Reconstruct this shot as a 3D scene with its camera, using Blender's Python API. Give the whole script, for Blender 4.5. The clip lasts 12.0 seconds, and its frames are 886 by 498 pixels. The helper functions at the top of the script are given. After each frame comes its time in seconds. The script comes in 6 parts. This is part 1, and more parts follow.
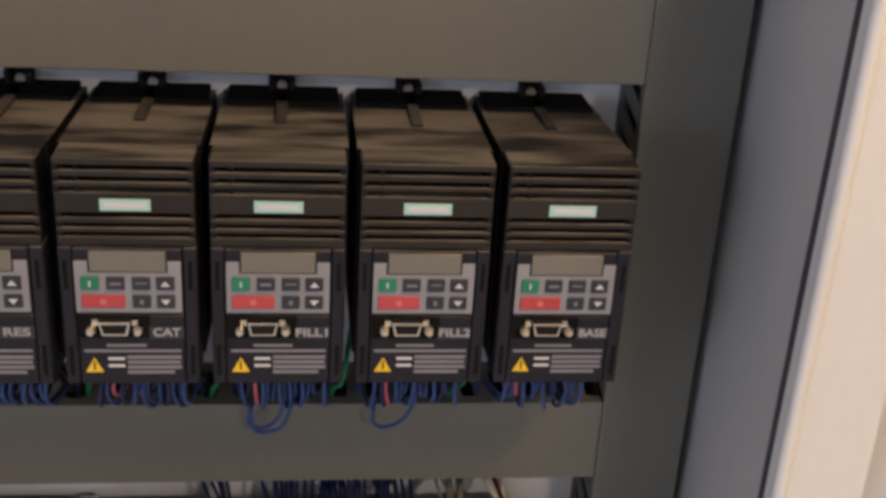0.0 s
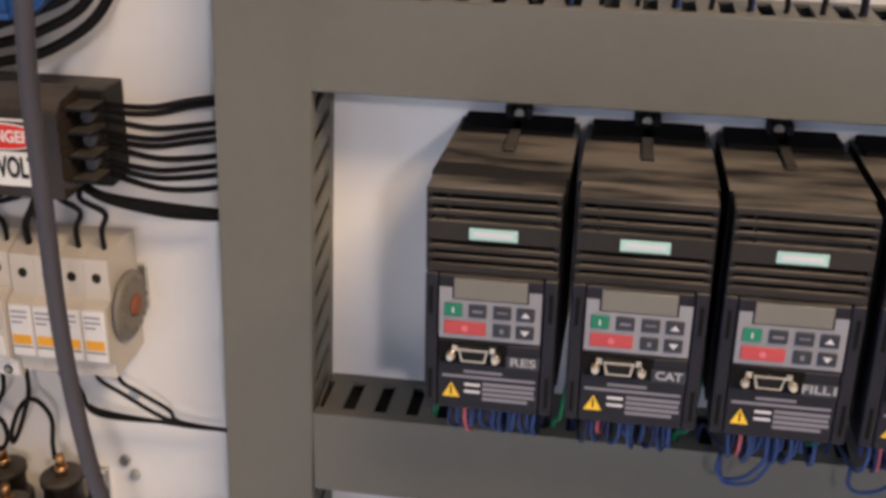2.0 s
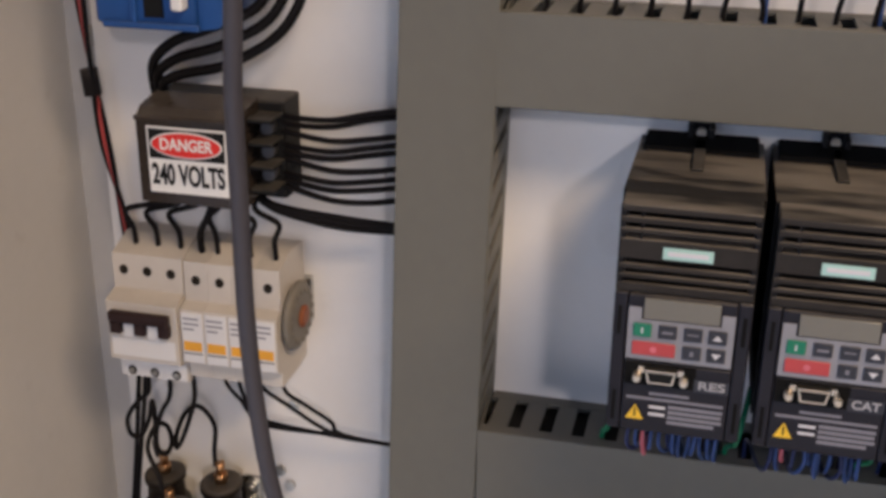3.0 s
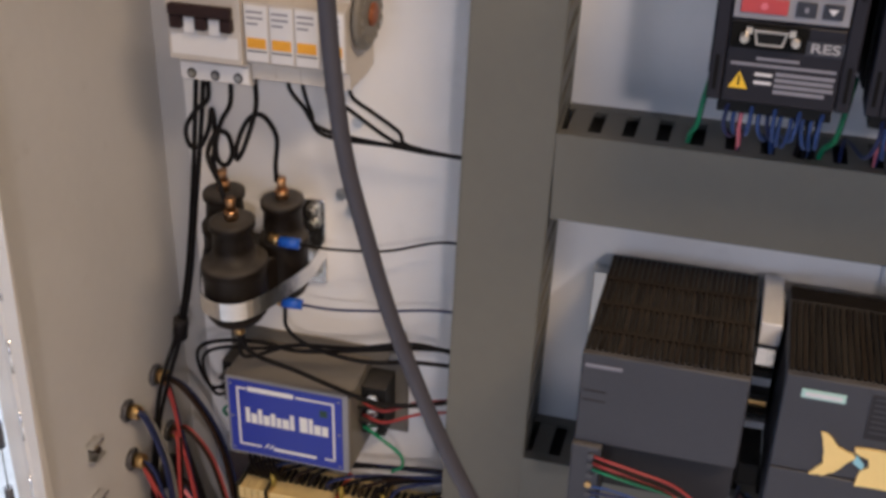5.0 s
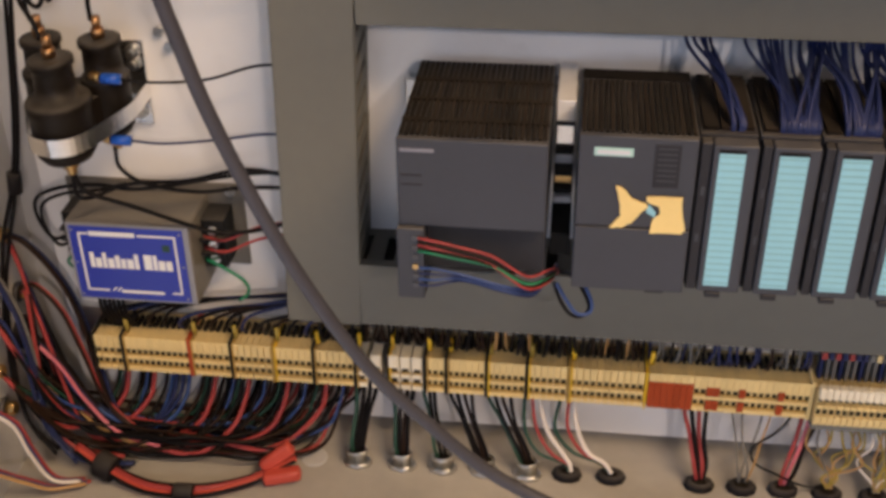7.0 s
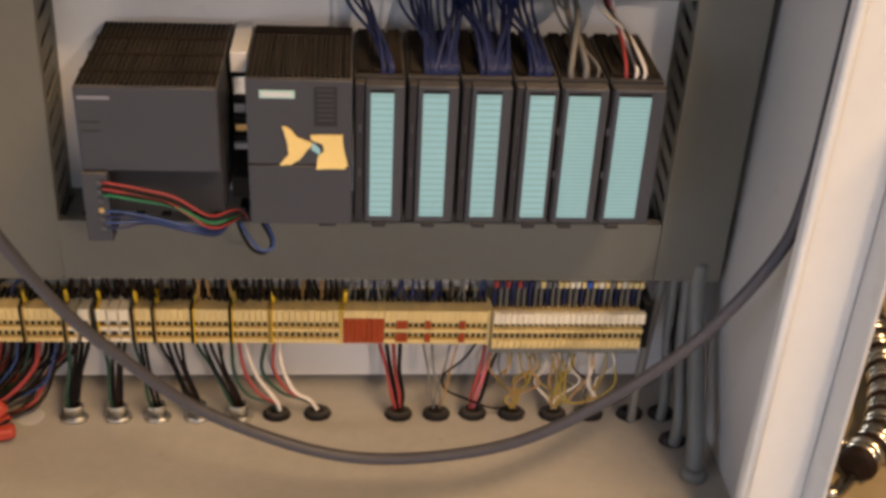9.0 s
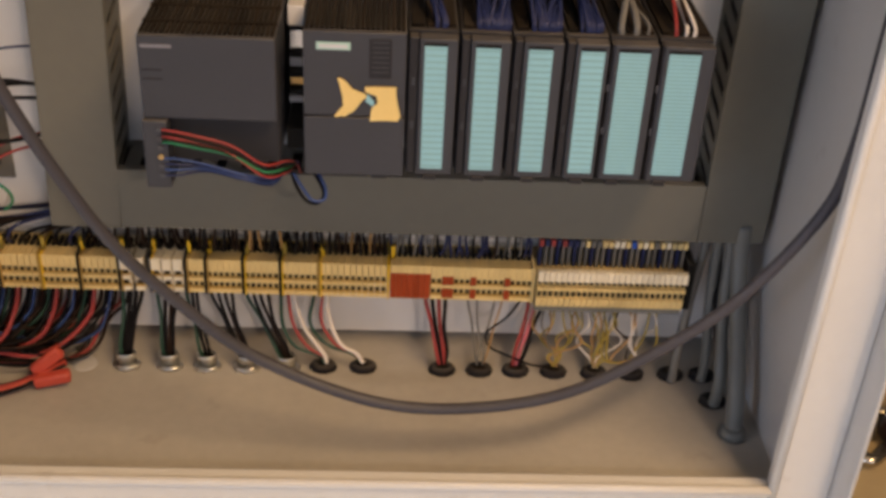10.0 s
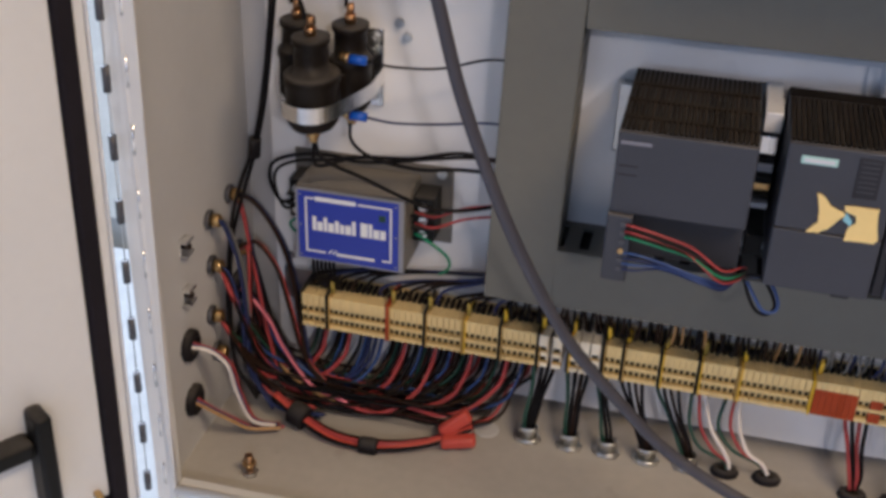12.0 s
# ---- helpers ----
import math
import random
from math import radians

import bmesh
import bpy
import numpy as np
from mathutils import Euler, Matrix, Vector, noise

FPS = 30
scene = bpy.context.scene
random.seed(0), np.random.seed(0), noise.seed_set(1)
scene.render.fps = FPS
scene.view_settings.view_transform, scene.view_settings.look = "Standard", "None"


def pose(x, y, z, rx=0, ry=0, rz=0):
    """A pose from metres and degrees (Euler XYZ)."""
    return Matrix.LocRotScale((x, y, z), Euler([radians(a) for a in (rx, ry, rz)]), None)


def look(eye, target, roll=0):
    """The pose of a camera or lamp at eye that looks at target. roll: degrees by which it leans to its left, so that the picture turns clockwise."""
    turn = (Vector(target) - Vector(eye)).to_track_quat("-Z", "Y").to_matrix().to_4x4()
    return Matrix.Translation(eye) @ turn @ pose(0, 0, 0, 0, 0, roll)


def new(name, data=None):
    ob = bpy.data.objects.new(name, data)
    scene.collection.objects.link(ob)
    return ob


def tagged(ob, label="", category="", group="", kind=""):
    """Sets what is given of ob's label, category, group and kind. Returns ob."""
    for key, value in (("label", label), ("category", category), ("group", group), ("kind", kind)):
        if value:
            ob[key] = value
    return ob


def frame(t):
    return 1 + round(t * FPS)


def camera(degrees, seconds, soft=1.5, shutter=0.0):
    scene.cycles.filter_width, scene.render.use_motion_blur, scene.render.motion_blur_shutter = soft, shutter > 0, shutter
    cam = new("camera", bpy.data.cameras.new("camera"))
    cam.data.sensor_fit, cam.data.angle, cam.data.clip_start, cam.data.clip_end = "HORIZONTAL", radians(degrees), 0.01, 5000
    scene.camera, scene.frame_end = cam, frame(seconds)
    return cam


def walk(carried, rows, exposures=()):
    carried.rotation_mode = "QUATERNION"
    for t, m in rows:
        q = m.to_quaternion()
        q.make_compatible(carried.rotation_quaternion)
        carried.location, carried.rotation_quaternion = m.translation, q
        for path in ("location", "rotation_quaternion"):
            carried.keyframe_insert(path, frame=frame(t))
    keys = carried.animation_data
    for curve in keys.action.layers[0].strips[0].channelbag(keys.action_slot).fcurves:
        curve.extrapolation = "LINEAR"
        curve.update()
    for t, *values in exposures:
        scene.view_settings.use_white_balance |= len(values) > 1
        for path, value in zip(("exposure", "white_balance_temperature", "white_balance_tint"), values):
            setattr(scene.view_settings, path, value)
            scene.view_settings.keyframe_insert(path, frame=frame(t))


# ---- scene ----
cam = camera(41.6, 12.0, soft=3.5)
PATH = [
    (0, (0.05, -0.703, 1.56), (0.287, 1.113, 0.755), 3.6),
    (0.5, (0.021, -0.697, 1.562), (0.132, 1.125, 0.744), 3.1),
    (1, (-0.006, -0.695, 1.562), (-0.024, 1.134, 0.755), 2.3),
    (1.5, (-0.041, -0.693, 1.557), (-0.189, 1.14, 0.77), 2.0),
    (2, (-0.058, -0.693, 1.562), (-0.339, 1.125, 0.777), 1.0),
    (2.5, (-0.088, -0.695, 1.566), (-0.463, 1.12, 0.814), 0.6),
    (4.3, (-0.132, -0.706, 1.486), (-0.628, 1.018, 0.601), 0.6),
    (4.5, (-0.136, -0.706, 1.473), (-0.604, 0.999, 0.539), 0.6),
    (5, (-0.136, -0.715, 1.445), (-0.586, 0.98, 0.482), 1.4),
    (5.5, (-0.135, -0.723, 1.422), (-0.565, 0.951, 0.415), 0.5),
    (6, (-0.135, -0.741, 1.397), (-0.533, 0.914, 0.347), 0.3),
    (6.5, (-0.115, -0.765, 1.396), (-0.441, 0.898, 0.333), -0.4),
    (7, (-0.093, -0.794, 1.399), (-0.297, 0.884, 0.329), -0.6),
    (7.5, (-0.056, -0.815, 1.395), (-0.149, 0.873, 0.327), -0.8),
    (7.7, (-0.046, -0.821, 1.394), (-0.091, 0.872, 0.33), -0.6),
    (9.3, (-0.004, -0.896, 1.39), (0.166, 0.806, 0.352), 3.2),
    (9.5, (0.0, -0.9, 1.381), (0.171, 0.795, 0.334), 3.0),
    (10, (-0.022, -0.914, 1.38), (0.073, 0.777, 0.316), 3.2),
    (10.5, (-0.05, -0.915, 1.382), (-0.067, 0.771, 0.305), 3.4),
    (11, (-0.086, -0.924, 1.379), (-0.249, 0.769, 0.326), 3.8),
    (11.5, (-0.127, -0.918, 1.385), (-0.401, 0.764, 0.338), 3.0),
    (12, (-0.15, -0.897, 1.405), (-0.54, 0.78, 0.387), 2.0),
]
EXPOSURES = [
    (0.0, -1.12, 6400, 11), (0.5, -0.72, 6700, 11), (1.0, -0.56, 6250, 11), (2.0, -0.74, 5850, 11), (2.7, -0.98, 5650, 11), (4.5, -0.97, 5650, 11), (6.0, -0.95, 5750, 11), (7.5, -0.67, 6550, 12),
    (9.3, -0.84, 7000, 12), (10.0, -0.97, 7000, 12), (11.0, -1.10, 6050, 11), (12.0, -1.04, 5350, 10),
]
walk(cam, [(t, look(eye, target, roll)) for t, eye, target, roll in PATH], EXPOSURES)

# ---- world and lights ----
world = bpy.data.worlds.new("world")
scene.world = world
world.use_nodes = True
sky = world.node_tree.nodes.new("ShaderNodeTexSky")
sky.sky_type, sky.sun_disc = "NISHITA", False
sky.sun_elevation, sky.sun_rotation = radians(35), radians(200)
world.node_tree.nodes["Background"].inputs["Strength"].default_value = 0.1
world.node_tree.links.new(sky.outputs[0], world.node_tree.nodes["Background"].inputs["Color"])


def area_lamp(name, eye, target, w, h, power, colour):
    data = bpy.data.lights.new(name, "AREA")
    data.shape, data.size, data.size_y, data.energy, data.color = "RECTANGLE", w, h, power, colour
    ob = new(name, data)
    ob.matrix_world = look(eye, target)
    return ob


area_lamp("hall_lamp", (1.55, -4.4, 3.05), (-0.1, 0, 1.05), 0.26, 0.21, 88, (1.0, 0.82, 0.70))
area_lamp("ceiling_lamp", (0.95, -1.25, 2.9), (0.6, -0.9, 0), 1.2, 0.25, 100, (1.0, 0.68, 0.38))
area_lamp("window_light", (-3.85, -3.0, 1.75), (0.2, -0.1, 1.0), 2.2, 1.6, 150, (0.62, 0.74, 1.0))
area_lamp("window_light", (-0.4, -4.85, 1.75), (-0.2, -0.1, 1.0), 2.4, 1.6, 36, (0.62, 0.72, 1.0))
sun = bpy.data.lights.new("sun", "SUN")
sun.energy, sun.angle, sun.color = 5.0, radians(0.5), (1.0, 0.95, 0.88)
new("sun", sun).matrix_world = look((-2.6, 4.2, 3.6), (-0.6, 0.3, 0.0))

# ---- materials ----


def material(name, colour, rough=0.5, metal=0.0, vary=0.12, scale=60.0, bump=0.05, dust=0.0, speck=0.0, random_hue=0.0, spec=0.36, streak=0.0):
    """Paint, plastic or metal with blotches and grain; dust settles on what faces up."""
    m = bpy.data.materials.new(name)
    m.use_nodes = True
    nt = m.node_tree
    n, l = nt.nodes, nt.links
    b = n["Principled BSDF"]
    b.inputs["Metallic"].default_value = metal
    b.inputs["Specular IOR Level"].default_value = 0.5 if metal else spec
    co = n.new("ShaderNodeTexCoord")
    info = n.new("ShaderNodeObjectInfo")
    add = n.new("ShaderNodeVectorMath")
    add.operation = "MULTIPLY_ADD"
    add.inputs[1].default_value = (1, 1, 1)
    mul = n.new("ShaderNodeMath")
    mul.operation = "MULTIPLY"
    mul.inputs[1].default_value = 7.0
    l.new(info.outputs["Random"], mul.inputs[0])
    l.new(co.outputs["Object"], add.inputs[0])
    l.new(mul.outputs[0], add.inputs[2])

    def noise_node(s, detail):
        t = n.new("ShaderNodeTexNoise")
        t.inputs["Scale"].default_value, t.inputs["Detail"].default_value = s, detail
        l.new(add.outputs[0], t.inputs["Vector"])
        return t
    big, fine = noise_node(scale * 0.2, 3), noise_node(scale * 4, 4)
    mixn = n.new("ShaderNodeMath")
    mixn.operation = "MULTIPLY_ADD"
    mixn.inputs[1].default_value, mixn.inputs[2].default_value = 0.35, 0.0
    l.new(fine.outputs[0], mixn.inputs[0])
    tot = n.new("ShaderNodeMath")
    tot.operation = "ADD"
    l.new(big.outputs[0], tot.inputs[0])
    l.new(mixn.outputs[0], tot.inputs[1])
    ramp = n.new("ShaderNodeMapRange")
    ramp.inputs["From Min"].default_value, ramp.inputs["From Max"].default_value = 0.4, 0.95
    ramp.inputs["To Min"].default_value, ramp.inputs["To Max"].default_value = 1 - vary, 1 + vary
    l.new(tot.outputs[0], ramp.inputs[0])
    tint = n.new("ShaderNodeVectorMath")
    tint.operation = "SCALE"
    tint.inputs[0].default_value = colour
    l.new(ramp.outputs[0], tint.inputs["Scale"])
    out = tint.outputs[0]
    if random_hue:
        hsv = n.new("ShaderNodeHueSaturation")
        rr = n.new("ShaderNodeMapRange")
        rr.inputs["To Min"].default_value, rr.inputs["To Max"].default_value = 1 - random_hue, 1 + random_hue
        l.new(info.outputs["Random"], rr.inputs[0])
        l.new(rr.outputs[0], hsv.inputs["Value"])
        l.new(out, hsv.inputs["Color"])
        out = hsv.outputs[0]
    if speck:
        sp = noise_node(scale * 1.3, 5)
        cut = n.new("ShaderNodeMapRange")
        cut.inputs["From Min"].default_value, cut.inputs["From Max"].default_value = 0.66, 0.74
        cut.inputs["To Max"].default_value = speck
        l.new(sp.outputs[0], cut.inputs[0])
        mx = n.new("ShaderNodeMix")
        mx.data_type = "RGBA"
        mx.inputs["B"].default_value = (0.16, 0.12, 0.08, 1)
        l.new(cut.outputs[0], mx.inputs["Factor"])
        l.new(out, mx.inputs["A"])
        out = mx.outputs["Result"]
    if dust:
        geo = n.new("ShaderNodeNewGeometry")
        sep = n.new("ShaderNodeSeparateXYZ")
        l.new(geo.outputs["Normal"], sep.inputs[0])
        up = n.new("ShaderNodeMapRange")
        up.inputs["From Min"].default_value, up.inputs["From Max"].default_value = 0.3, 0.9
        l.new(sep.outputs["Z"], up.inputs[0])
        patch = noise_node(scale * 0.45, 5)
        if streak:
            wipe = n.new("ShaderNodeVectorMath")
            wipe.operation = "MULTIPLY"
            wipe.inputs[1].default_value = (streak, 1.5, 1.0)
            l.new(add.outputs[0], wipe.inputs[0])
            l.new(wipe.outputs[0], patch.inputs["Vector"])
        pr = n.new("ShaderNodeMapRange")
        pr.inputs["From Min"].default_value, pr.inputs["From Max"].default_value = (0.42, 0.60) if streak else (0.35, 0.62)
        pr.inputs["To Min"].default_value, pr.inputs["To Max"].default_value = dust * (0.08 if streak else 0.3), dust
        l.new(patch.outputs[0], pr.inputs[0])
        f = n.new("ShaderNodeMath")
        f.operation = "MULTIPLY"
        l.new(up.outputs[0], f.inputs[0])
        l.new(pr.outputs[0], f.inputs[1])
        mx = n.new("ShaderNodeMix")
        mx.data_type = "RGBA"
        mx.inputs["B"].default_value = (0.20, 0.182, 0.160, 1)
        l.new(f.outputs[0], mx.inputs["Factor"])
        l.new(out, mx.inputs["A"])
        out = mx.outputs["Result"]
    l.new(out, b.inputs["Base Color"])
    rgh = n.new("ShaderNodeMapRange")
    rgh.inputs["To Min"].default_value, rgh.inputs["To Max"].default_value = max(0.05, rough - 0.12), min(1, rough + 0.12)
    l.new(big.outputs[0], rgh.inputs[0])
    l.new(rgh.outputs[0], b.inputs["Roughness"])
    if bump:
        bp = n.new("ShaderNodeBump")
        bp.inputs["Strength"].default_value, bp.inputs["Distance"].default_value = bump, 0.002
        l.new(fine.outputs[0], bp.inputs["Height"])
        l.new(bp.outputs[0], b.inputs["Normal"])
    return m


# One enclosure paint in lit and shaded copies; dimmer inside light is coloured in.
DOOR_PAINT = material("lit_enamel", (0.70, 0.69, 0.675), 0.4, vary=0.04, scale=25, bump=0.05, speck=0.08)
# Brownish specked enamel, also darkened for the weak light on the bottom plate.
BOTTOM = material("dimmed_brownish_enamel", (0.42, 0.395, 0.355), 0.55, vary=0.14, scale=22, bump=0.08, speck=0.18)
FLANGE_PAINT = material("lit_flange_enamel", (0.68, 0.67, 0.655), 0.4, vary=0.05, scale=25, bump=0.05, speck=0.12)
PAINT = material("shaded_enamel", (0.51, 0.505, 0.50), 0.45, vary=0.05, scale=25, bump=0.06, speck=0.10)
PLATE = material("white_enamel", (0.82, 0.805, 0.79), 0.4, vary=0.04, scale=20, bump=0.05, speck=0.06)
DUCT = material("grey_pvc", (0.146, 0.143, 0.122), 0.5, vary=0.08, scale=25, bump=0.03, dust=0.4)
# Much darker than the duct: shade behind the slots is put into this colour.
DUCT_IN = material("duct_inner_shade", (0.03, 0.028, 0.025), 0.8, spec=0.12)
DRIVE = material("anthracite_plastic", (0.0065, 0.0062, 0.0075), 0.55, vary=0.2, scale=60, bump=0.08, dust=0.85, streak=0.35, spec=0.2)
LOUVRE = material("dusty_louvre_plastic", (0.026, 0.023, 0.021), 0.6, vary=0.25, scale=50, bump=0.06, dust=0.8, spec=0.2)
DRIVE_FACE = material("charcoal_plastic", (0.016, 0.016, 0.023), 0.46, vary=0.1, bump=0.05, dust=0.5, spec=0.2)
# Near-black for the drive's inside, with the shade of slots and recesses in it.
DRIVE_IN = material("drive_inside_shade", (0.006, 0.006, 0.006), 0.9, spec=0.12)
FINS = material("dusty_fins", (0.010, 0.0065, 0.004), 0.85, vary=0.5, scale=30, dust=0.12, random_hue=0.7, spec=0.12)
PLC = material("grey_blue_plastic", (0.044, 0.047, 0.060), 0.5, vary=0.10, bump=0.04, dust=0.4)
PLC_DARK = material("dark_grey_plastic", (0.026, 0.026, 0.031), 0.55, vary=0.1, dust=0.35, spec=0.2)
BLACK = material("black_plastic", (0.012, 0.012, 0.012), 0.45, vary=0.2, dust=0.35, spec=0.12)
RUBBER = material("black_rubber", (0.014, 0.012, 0.013), 0.6, vary=0.2, bump=0.1, dust=0.25, spec=0.12)
SILVER = material("silver_keypad", (0.26, 0.262, 0.29), 0.4, vary=0.05)
LCD = material("lcd_glass", (0.17, 0.165, 0.145), 0.2, vary=0.06)
GREEN = material("green_button", (0.02, 0.19, 0.11), 0.4)
RED = material("red_button", (0.45, 0.065, 0.07), 0.4)
KEY = material("black_button", (0.03, 0.033, 0.045), 0.4)
WHITE = material("white_print", (0.62, 0.62, 0.65), 0.5, vary=0.04)
TAG_INK = material("worn_white_ink", (0.36, 0.36, 0.38), 0.5, vary=0.15, scale=120)
GREYPRINT = material("grey_print", (0.20, 0.20, 0.235), 0.5, vary=0.08)
TEAL = material("teal_badge", (0.40, 0.62, 0.58), 0.4, vary=0.04)
AQUA = material("aqua_label_paper", (0.27, 0.53, 0.63), 0.6, vary=0.07, scale=40)
AQUA_LINE = material("aqua_label_lines", (0.21, 0.40, 0.43), 0.6)
YELLOW = material("warning_yellow", (0.80, 0.52, 0.03), 0.4)
NOTE = material("yellow_paper", (0.80, 0.60, 0.24), 0.7, vary=0.08)
CREAM = material("cream_terminal_plastic", (0.80, 0.62, 0.285), 0.45, vary=0.10, random_hue=0.035, dust=0.2)
CREAM_WHITE = material("ivory_terminal_plastic", (0.88, 0.80, 0.62), 0.4, vary=0.06, random_hue=0.05)
AMBER = material("amber_terminal_plastic", (0.42, 0.27, 0.075), 0.45, vary=0.1)
HOLE = material("terminal_hole", (0.02, 0.016, 0.012), 0.8, spec=0.12)
BROWN_RED = material("red_brown_terminal", (0.36, 0.055, 0.014), 0.45, vary=0.15)
RUST = material("rust_orange_plastic", (0.22, 0.07, 0.025), 0.5, vary=0.2)
SHELL = material("tinned_shell", (0.78, 0.70, 0.58), 0.3, metal=1.0, vary=0.15)
RED_SLEEVE = material("orange_red_sleeve", (0.50, 0.075, 0.05), 0.4, vary=0.1)
BRASS = material("brass", (0.62, 0.42, 0.18), 0.3, metal=1.0, vary=0.2)
COPPER = material("copper", (0.44, 0.25, 0.12), 0.36, metal=1.0, vary=0.25)
STEEL = material("zinc_steel", (0.62, 0.62, 0.60), 0.3, metal=1.0, vary=0.12)
STRAP = material("strap_steel", (0.85, 0.84, 0.82), 0.22, metal=1.0, vary=0.2)
BEIGE = material("beige_breaker_plastic", (0.55, 0.51, 0.46), 0.45, vary=0.06, dust=0.3)
IVORY = material("ivory_plastic", (0.70, 0.69, 0.69), 0.4, vary=0.04)
TOGGLE = material("dark_toggle", (0.03, 0.018, 0.018), 0.4, spec=0.12)
ORANGE = material("orange_sticker", (0.78, 0.38, 0.03), 0.5)
SMOKE = material("smoked_cover", (0.035, 0.027, 0.022), 0.18, vary=0.25, dust=0.4)
LABEL_RED = material("danger_red", (0.68, 0.03, 0.02), 0.4)
LABEL_WHITE = material("label_white", (0.82, 0.81, 0.79), 0.45, vary=0.03)
LABEL_BLACK = material("label_black", (0.012, 0.012, 0.012), 0.5, spec=0.12)
BLUE_LABEL = material("blue_label", (0.022, 0.04, 0.36), 0.35, vary=0.06)
TAUPE = material("taupe_metal_case", (0.165, 0.15, 0.125), 0.45, vary=0.08, dust=0.5)
BLUE_CASE = material("blue_plastic", (0.02, 0.075, 0.26), 0.4, vary=0.1, dust=0.2)
BLUE_CRIMP = material("blue_crimp", (0.02, 0.10, 0.50), 0.35)
BAKELITE = material("bakelite", (0.012, 0.009, 0.007), 0.42, vary=0.3, dust=0.4, spec=0.12)
W_BLACK = material("black_wire", (0.007, 0.006, 0.0065), 0.5, vary=0.15, spec=0.12)
W_BROWN = material("dark_brown_wire", (0.022, 0.012, 0.008), 0.45, vary=0.2, spec=0.12)
W_BLUE = material("blue_wire", (0.035, 0.07, 0.21), 0.4, vary=0.12)
W_NAVY = material("navy_wire", (0.016, 0.024, 0.085), 0.45, vary=0.15)
W_RED = material("red_wire", (0.34, 0.05, 0.048), 0.4, vary=0.12)
W_PINK = material("pink_wire", (0.60, 0.16, 0.20), 0.4)
W_GREEN = material("green_wire", (0.02, 0.21, 0.10), 0.4)
W_DKGREEN = material("dark_green_wire", (0.018, 0.06, 0.04), 0.4)
W_WHITE = material("white_wire", (0.72, 0.66, 0.60), 0.4)
W_GREY = material("grey_wire", (0.16, 0.155, 0.145), 0.45)
W_YELLOW = material("yellow_green_wire", (0.36, 0.27, 0.05), 0.4)
W_TAN = material("tan_wire", (0.42, 0.25, 0.10), 0.45)
CABLE = material("grey_cable_jacket", (0.055, 0.053, 0.066), 0.45, vary=0.08, scale=40, bump=0.06, dust=0.2)
TUBE = material("grey_conduit", (0.16, 0.163, 0.155), 0.4, vary=0.1)
CONCRETE = material("concrete", (0.74, 0.73, 0.71), 0.85, vary=0.2, scale=8, bump=0.3)
# Dark on purpose: the added hall walls and ceiling should give little fill light.
WALLP = material("low_bounce_hall_paint", (0.16, 0.155, 0.145), 0.8, vary=0.06, scale=6, bump=0.1)
PLY = material("worn_plywood", (0.36, 0.28, 0.16), 0.7, vary=0.18, scale=12, bump=0.15)
BEAM = material("dark_wood_beam", (0.09, 0.06, 0.035), 0.7, vary=0.25, scale=20, bump=0.2)
CHROME = material("worn_chrome", (0.55, 0.50, 0.42), 0.25, metal=1.0, vary=0.3)
DAYLIGHT = bpy.data.materials.new("daylight")
DAYLIGHT.use_nodes = True
DAYLIGHT.node_tree.nodes["Principled BSDF"].inputs["Emission Color"].default_value = (0.86, 0.93, 1.0, 1)
DAYLIGHT.node_tree.nodes["Principled BSDF"].inputs["Emission Strength"].default_value = 10.0
YARD = material("bright_yard_gravel", (0.50, 0.48, 0.44), 0.9, vary=0.15, scale=10, bump=0.3)
# Dull steel, dark enough to carry the backlit shade of the hinge knuckles.
DARK_STEEL = material("dull_shaded_steel", (0.10, 0.10, 0.11), 0.5, metal=0.6, vary=0.15)
GASKET = material("gasket_foam", (0.016, 0.013, 0.016), 0.85, vary=0.2, bump=0.15, spec=0.12)

# ---- mesh helpers ----


def offset(ob):
    """Where the origin of a thing lies; its parts are drawn in world places."""
    off = Vector((0, 0, 0))
    while ob:
        off, ob = off + ob.location, ob.parent
    return off


def part(name, bm, mat, parent=None, label=""):
    """One mesh object; mat may be a list for meshes with several slots."""
    off = offset(parent)
    if off.length:
        bmesh.ops.translate(bm, verts=bm.verts, vec=-off)
    me = bpy.data.meshes.new(name)
    bm.to_mesh(me)
    bm.free()
    for m in mat if isinstance(mat, (list, tuple)) else [mat]:
        me.materials.append(m)
    ob = new(name, me)
    ob.parent = parent
    if label:
        ob["label"] = label
    return ob


def thing(name, place, label, category, group="", kind=""):
    ob = new(name)
    ob.location = place
    ob.empty_display_size = 0.02
    return tagged(ob, label, category, group, kind)


def box(bm, x0, x1, y0, y1, z0, z1, bev=0.0, slot=0):
    m = Matrix.LocRotScale(((x0 + x1) / 2, (y0 + y1) / 2, (z0 + z1) / 2), None, (abs(x1 - x0), abs(y1 - y0), abs(z1 - z0)))
    vs = bmesh.ops.create_cube(bm, size=1, matrix=m)["verts"]
    fs = list({f for v in vs for f in v.link_faces})
    for f in fs:
        f.material_index = slot
    if bev:
        es = list({e for v in vs for e in v.link_edges})
        for f in bmesh.ops.bevel(bm, geom=es, offset=bev, segments=2, affect="EDGES", profile=0.5)["faces"]:
            f.material_index = slot
            f.smooth = True
    return bm


